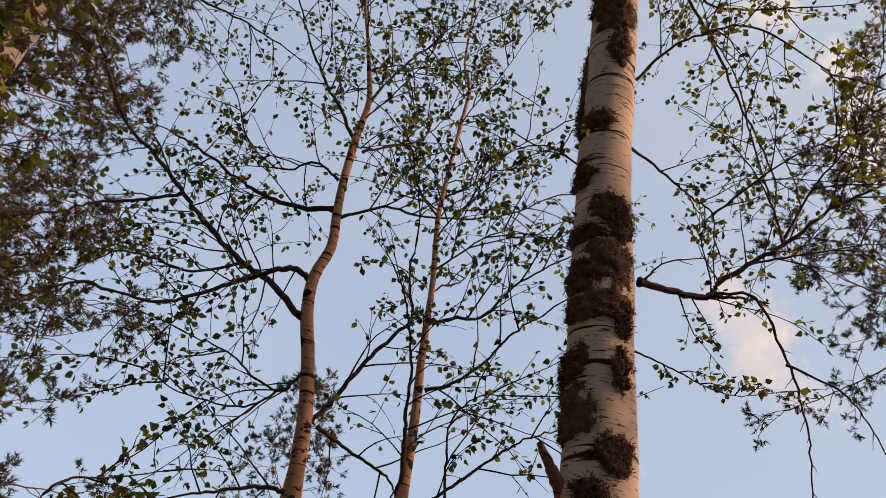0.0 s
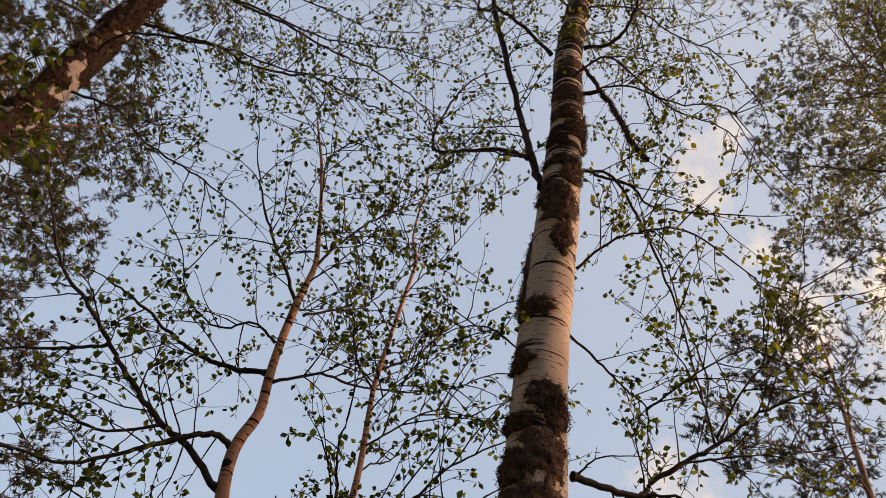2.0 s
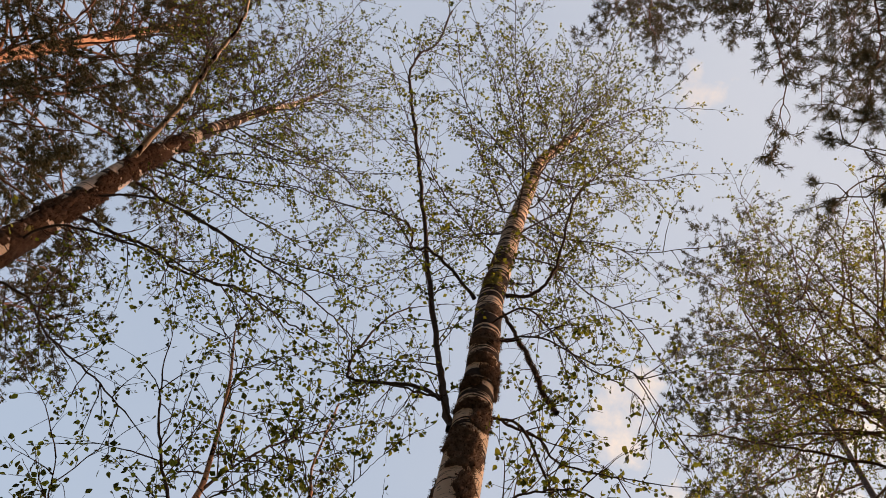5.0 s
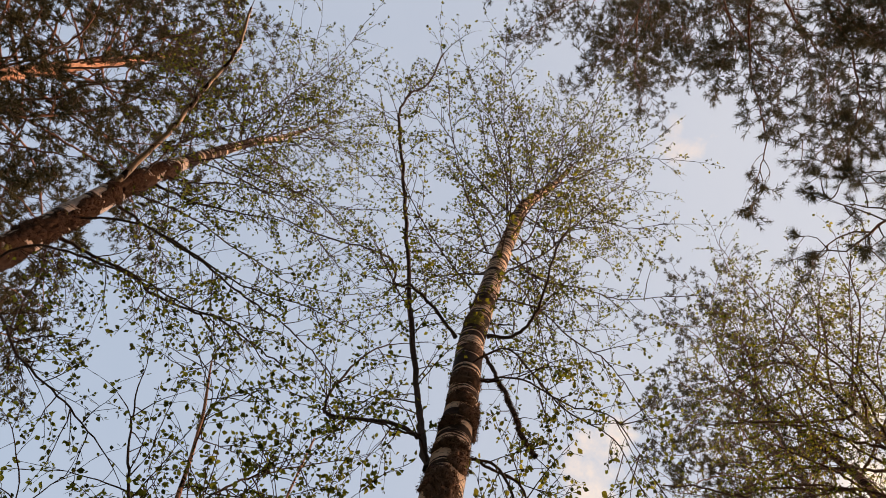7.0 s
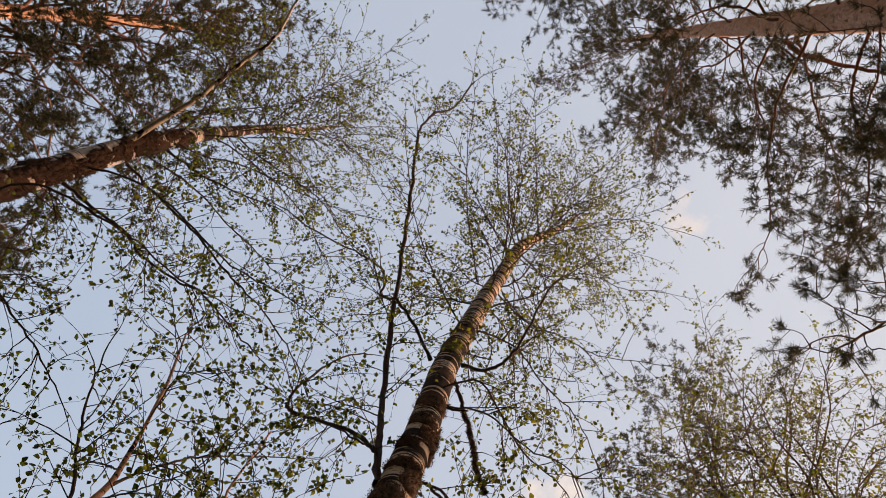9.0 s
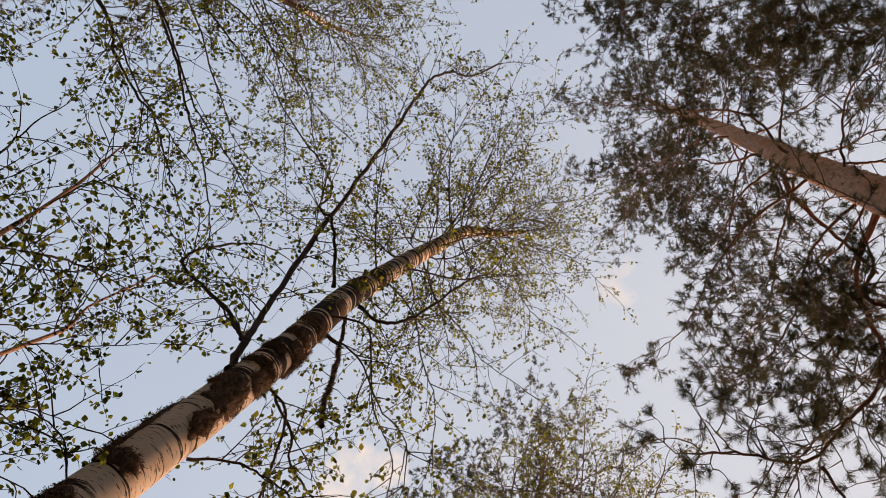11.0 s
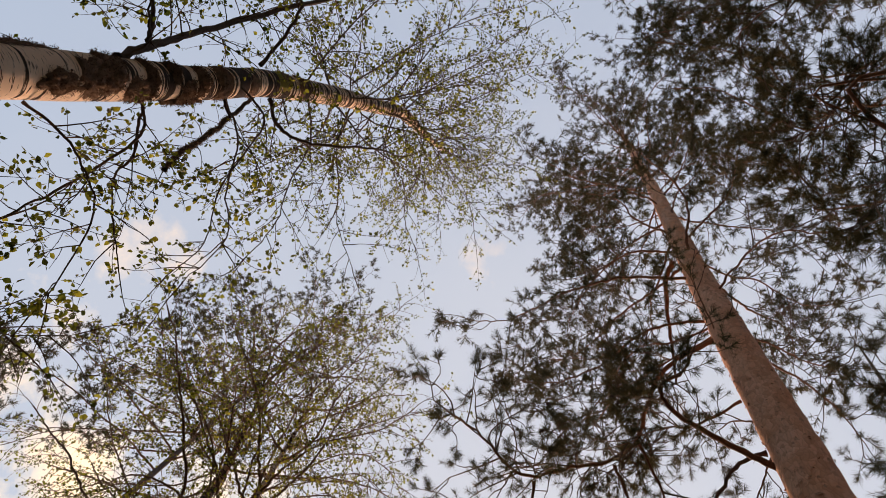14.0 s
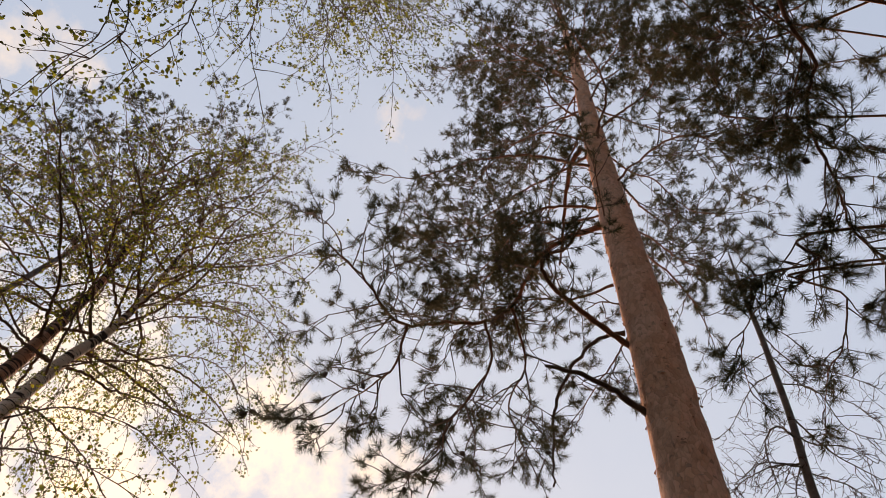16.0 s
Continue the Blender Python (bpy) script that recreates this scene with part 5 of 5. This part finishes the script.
pine_limb(side_pine, [(-1.2, -4.31, 6.3), (-0.96, -1.46, 6.7), (-0.89, -1.22, 6.7), (-0.82, -0.96, 6.7), (-0.68, -0.76, 6.69), (-0.45, -0.64, 6.67)], 0.009, side=0.40, every=.18)
pine_limb(side_pine, [(-1.2, -4.32, 5.64), (-0.44, -1.46, 6.04), (-0.3, -1.27, 6.02), (-0.1, -1.16, 5.98), (0.05, -1.02, 5.95)], 0.009, side=0.40, every=.18)
pine_limb(side_pine, [(-1.2, -4.29, 7.27), (-0.41, -2.07, 7.67), (-0.36, -1.66, 7.68), (-0.3, -1.27, 7.67), (-0.41, -0.85, 7.63)], 0.010, side=0.40, every=.18)
pine_limb(side_pine, [(-1.2, -4.31, 6.32), (0.32, -1.79, 6.72), (0.34, -1.49, 6.7), (0.22, -1.25, 6.67), (0.25, -1.04, 6.65)], 0.009, side=0.40, every=.18)
pine_limb(side_pine, [(-1.2, -4.34, 4.6), (0.67, -1.94, 5), (0.82, -2, 4.94), (1.01, -2.08, 4.85), (1.15, -2.08, 4.81), (1.33, -2.15, 4.71)], 0.007, side=0.14, every=.4)
pine_limb(side_pine, [(-1.2, -4.34, 4.59), (0.68, -1.95, 4.99), (0.87, -1.82, 5.03), (1.07, -1.72, 5.03), (1.28, -1.73, 4.97), (1.43, -1.85, 4.85)], 0.007, side=0.18, every=.26)
whorls(side_pine, 7.0, 9.4, 4, (2.6, 1.2), 0.2, 0.016, 0.6, pine_limb, size=1.2, every=0.2)
side_pine.cones(7)
side_pine.done()

# ---- tall pine leaning its crown over the clearing ----
tall_pine = Tree("pine_tree", "tall pine with reddish branches and a broad brownish crown", "tree", 24,
                 [(-2.7, -4.6, 0, 0.2), (-2.65, -4.5, 7, 0.15), (-2.6, -4.4, 11, 0.09), (-2.6, -4.4, 13.6, 0.02)], BARK_PINE, BARK_PINE_LIMB, BARK_PINE_TWIG, sides=20, lump=0.07, tuft={})
whorls(tall_pine, 8.6, 12.8, 8, (4.2, 3.2), 0.15, 0.022, 0.7, pine_limb, squash=(0.6, 2.8), size=1.3, every=0.16)
pine_limb(tall_pine, [(-2.60, -4.42, 10.2), (-1.9, -3.6, 10.9), (-0.88, -2.63, 11.5), (-0.89, -1.84, 11.7), (-0.86, -0.98, 11.9), (-0.78, -0.41, 12.0)], 0.018, side=0.7, leaf0=0.45, size=1.2, every=0.16)
pine_limb(tall_pine, [(-2.60, -4.43, 9.9), (-1.6, -3.7, 10.6), (-0.27, -2.64, 11.2), (-0.24, -2.0, 11.4), (-0.36, -1.29, 11.5), (-0.25, -0.8, 11.6)], 0.018, side=0.7, leaf0=0.45, size=1.2, every=0.16)
pine_limb(tall_pine, [(-2.60, -4.40, 11.2), (-2.4, -3.0, 11.8), (-2.07, -1.74, 12.0), (-1.39, -1.26, 12.0), (-1.02, -0.64, 12.0), (-0.80, -0.20, 12.1)], 0.018, side=0.75, leaf0=0.4, size=1.2, every=0.14)
pine_limb(tall_pine, [(-2.60, -4.40, 11.9), (-2.5, -2.8, 12.4), (-2.22, -1.30, 12.6), (-1.77, -0.61, 12.6), (-1.45, 0.0, 12.7)], 0.018, side=0.75, leaf0=0.4, size=1.2, every=0.14)
tall_pine.done()

# ---- grey sapling without leaves ----
bare = Tree("sapling", "thin grey sapling with crooked bare twigs beside the pine", "tree", 19,
            [(1.856, -2.589, 0.00, 0.050), (2.106, -2.939, 5.47, 0.030), (2.014, -2.998, 6.27, 0.026), (1.917, -3.056, 7.49, 0.025), (1.872, -3.081, 8.28, 0.019), (1.794, -3.123, 9.23, 0.009)], BARK_GREY, BARK_GREY, BARK_TWIG, sides=12, lump=0.06)
bare_limb(bare, [(2.04, -2.98, 6.02), (2.04, -2.83, 6.06), (2.17, -2.8, 5.97), (2.3, -2.92, 5.72)], 0.009, side=.25)
bare_limb(bare, [(2.01, -3, 6.27), (2.01, -3.22, 6.02), (1.92, -3.43, 5.77)], 0.007, side=.25)
bare_limb(bare, [(1.92, -3.06, 7.49), (1.95, -3.31, 7.27), (1.8, -3.56, 7.08), (1.69, -3.79, 6.86)], 0.007, side=.25)
bare_limb(bare, [(2.07, -2.95, 5.72), (2.15, -2.68, 5.68), (2.31, -2.53, 5.53)], 0.006, side=.25)
bare_limb(bare, [(1.93, -3.05, 7.19), (2.18, -2.85, 7.02), (2.41, -2.64, 6.83)], 0.005, side=.2)
bare_limb(bare, [(1.97, -3.02, 6.69), (1.86, -3.21, 6.61), (1.95, -3.48, 6.41), (1.85, -3.67, 6.29)], 0.006, side=.25)
bare_limb(bare, [(2.09, -2.94, 5.75), (2.17, -2.92, 5.64), (2.21, -2.93, 5.55)], 0.006, side=.2)
bare_limb(bare, [(2.09, -2.94, 5.78), (2.19, -2.79, 5.76), (2.31, -2.68, 5.7), (2.43, -2.6, 5.62)], 0.006, side=.14)
bare_limb(bare, [(2.09, -2.95, 5.69), (2.06, -2.98, 5.67), (1.96, -3.11, 5.54), (1.94, -3.18, 5.44)], 0.006, side=.14)
bare_limb(bare, [(1.95, -3.03, 7.32), (2, -3.25, 7.13), (2, -3.42, 6.98), (1.89, -3.62, 6.82), (1.87, -3.84, 6.59)], 0.007, side=.16)
bare_limb(bare, [(1.91, -3.05, 7.63), (1.83, -3.26, 7.5), (1.84, -3.49, 7.3), (1.68, -3.69, 7.16)], 0.006, side=.16)
bare_limb(bare, [(2.04, -2.98, 6.07), (2, -3.08, 5.99), (1.88, -3.2, 5.9), (1.83, -3.33, 5.76)], 0.006, side=.14)
bare_limb(bare, [(1.97, -3.02, 6.86), (2.15, -2.92, 6.79), (2.46, -2.87, 6.59), (2.66, -2.73, 6.5)], 0.005, side=.14)
bare.done()

# ---- pines behind ----
FAR_TUFT = dict(needles=62, length=0.062, width=0.0040, shoot=0.06)
left_pine = Tree("pine_tree", "tall pine with an orange upper trunk and a dark crown", "tree", 20,
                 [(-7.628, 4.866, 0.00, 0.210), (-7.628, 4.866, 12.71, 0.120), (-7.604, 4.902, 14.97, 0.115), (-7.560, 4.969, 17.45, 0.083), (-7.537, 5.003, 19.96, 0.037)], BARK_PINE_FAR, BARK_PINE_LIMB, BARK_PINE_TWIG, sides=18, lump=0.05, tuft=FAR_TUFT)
whorls(left_pine, 6.5, 20, 50, (4.2, 1.6), 0.1, 0.035, 1.0, pine_limb, size=1.4, every=0.44)
whorls(left_pine, 7.0, 17, 26, (4.6, 3.0), 0.05, 0.03, 1.0, pine_limb, squash=(0.7, -0.35), size=1.4, every=0.30)
whorls(left_pine, 9.5, 16, 5, (4.4, 3.2), 0.1, 0.03, 1.0, pine_limb, squash=(0.8, 0.5), size=1.4, every=0.32)
left_pine.done()
low_pine = Tree("pine_tree", "bushy dark pine standing behind the birches", "tree", 21,
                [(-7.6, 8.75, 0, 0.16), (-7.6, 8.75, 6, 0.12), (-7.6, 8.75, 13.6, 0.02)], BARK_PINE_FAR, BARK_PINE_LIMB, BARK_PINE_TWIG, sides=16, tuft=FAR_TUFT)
whorls(low_pine, 3.0, 13.2, 52, (2.7, 2.1), 0.15, 0.025, 0.9, pine_limb, squash=(0.5, 0.1), size=1.5, every=0.36)
whorls(low_pine, 3.0, 5.4, 13, (3.7, 3.3), 0.1, 0.02, 0.8, pine_limb, squash=(1.3, 0.45), size=1.4, every=0.32)
low_pine.done()
small_pine = Tree("pine_tree", "small far pine with light green needles", "tree", 22,
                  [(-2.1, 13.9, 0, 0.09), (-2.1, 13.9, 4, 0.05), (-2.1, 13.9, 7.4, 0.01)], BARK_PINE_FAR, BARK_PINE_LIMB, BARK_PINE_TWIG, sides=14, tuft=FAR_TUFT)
whorls(small_pine, 3.0, 7.2, 26, (1.3, 0.35), 0.3, 0.014, 0.6, pine_limb, size=1.3, every=0.25)
small_pine.done()
mid_pine = Tree("pine_tree", "young pine with drooping tufted branch ends", "tree", 23,
                [(5.8, 6.7, 0, 0.10), (5.8, 6.7, 4, 0.07), (5.7, 6.7, 9.2, 0.012)], BARK_PINE_FAR, BARK_PINE_LIMB, BARK_PINE_TWIG, sides=16, tuft=FAR_TUFT)
whorls(mid_pine, 6.1, 9.0, 20, (2.2, 1.2), 0.2, 0.014, 0.6, pine_limb, squash=(-0.8, 0.6), size=1.0, every=0.22)
mid_pine.done()
back_pine = Tree("pine_tree", "tall pine with reddish limbs behind the leafy birches", "tree", 25,
                 [(9.9, 6.7, 0, 0.16), (9.9, 6.7, 10, 0.08), (9.8, 6.7, 17, 0.05), (9.7, 6.7, 22.0, 0.015)], BARK_LIMB, BARK_PINE_LIMB, BARK_PINE_TWIG, sides=18, tuft=FAR_TUFT)
whorls(back_pine, 14.0, 21.6, 26, (4.4, 2.6), 0.2, 0.026, 0.9, pine_limb, squash=(-0.5, 0.6), size=1.4, every=0.32)
back_pine.done()
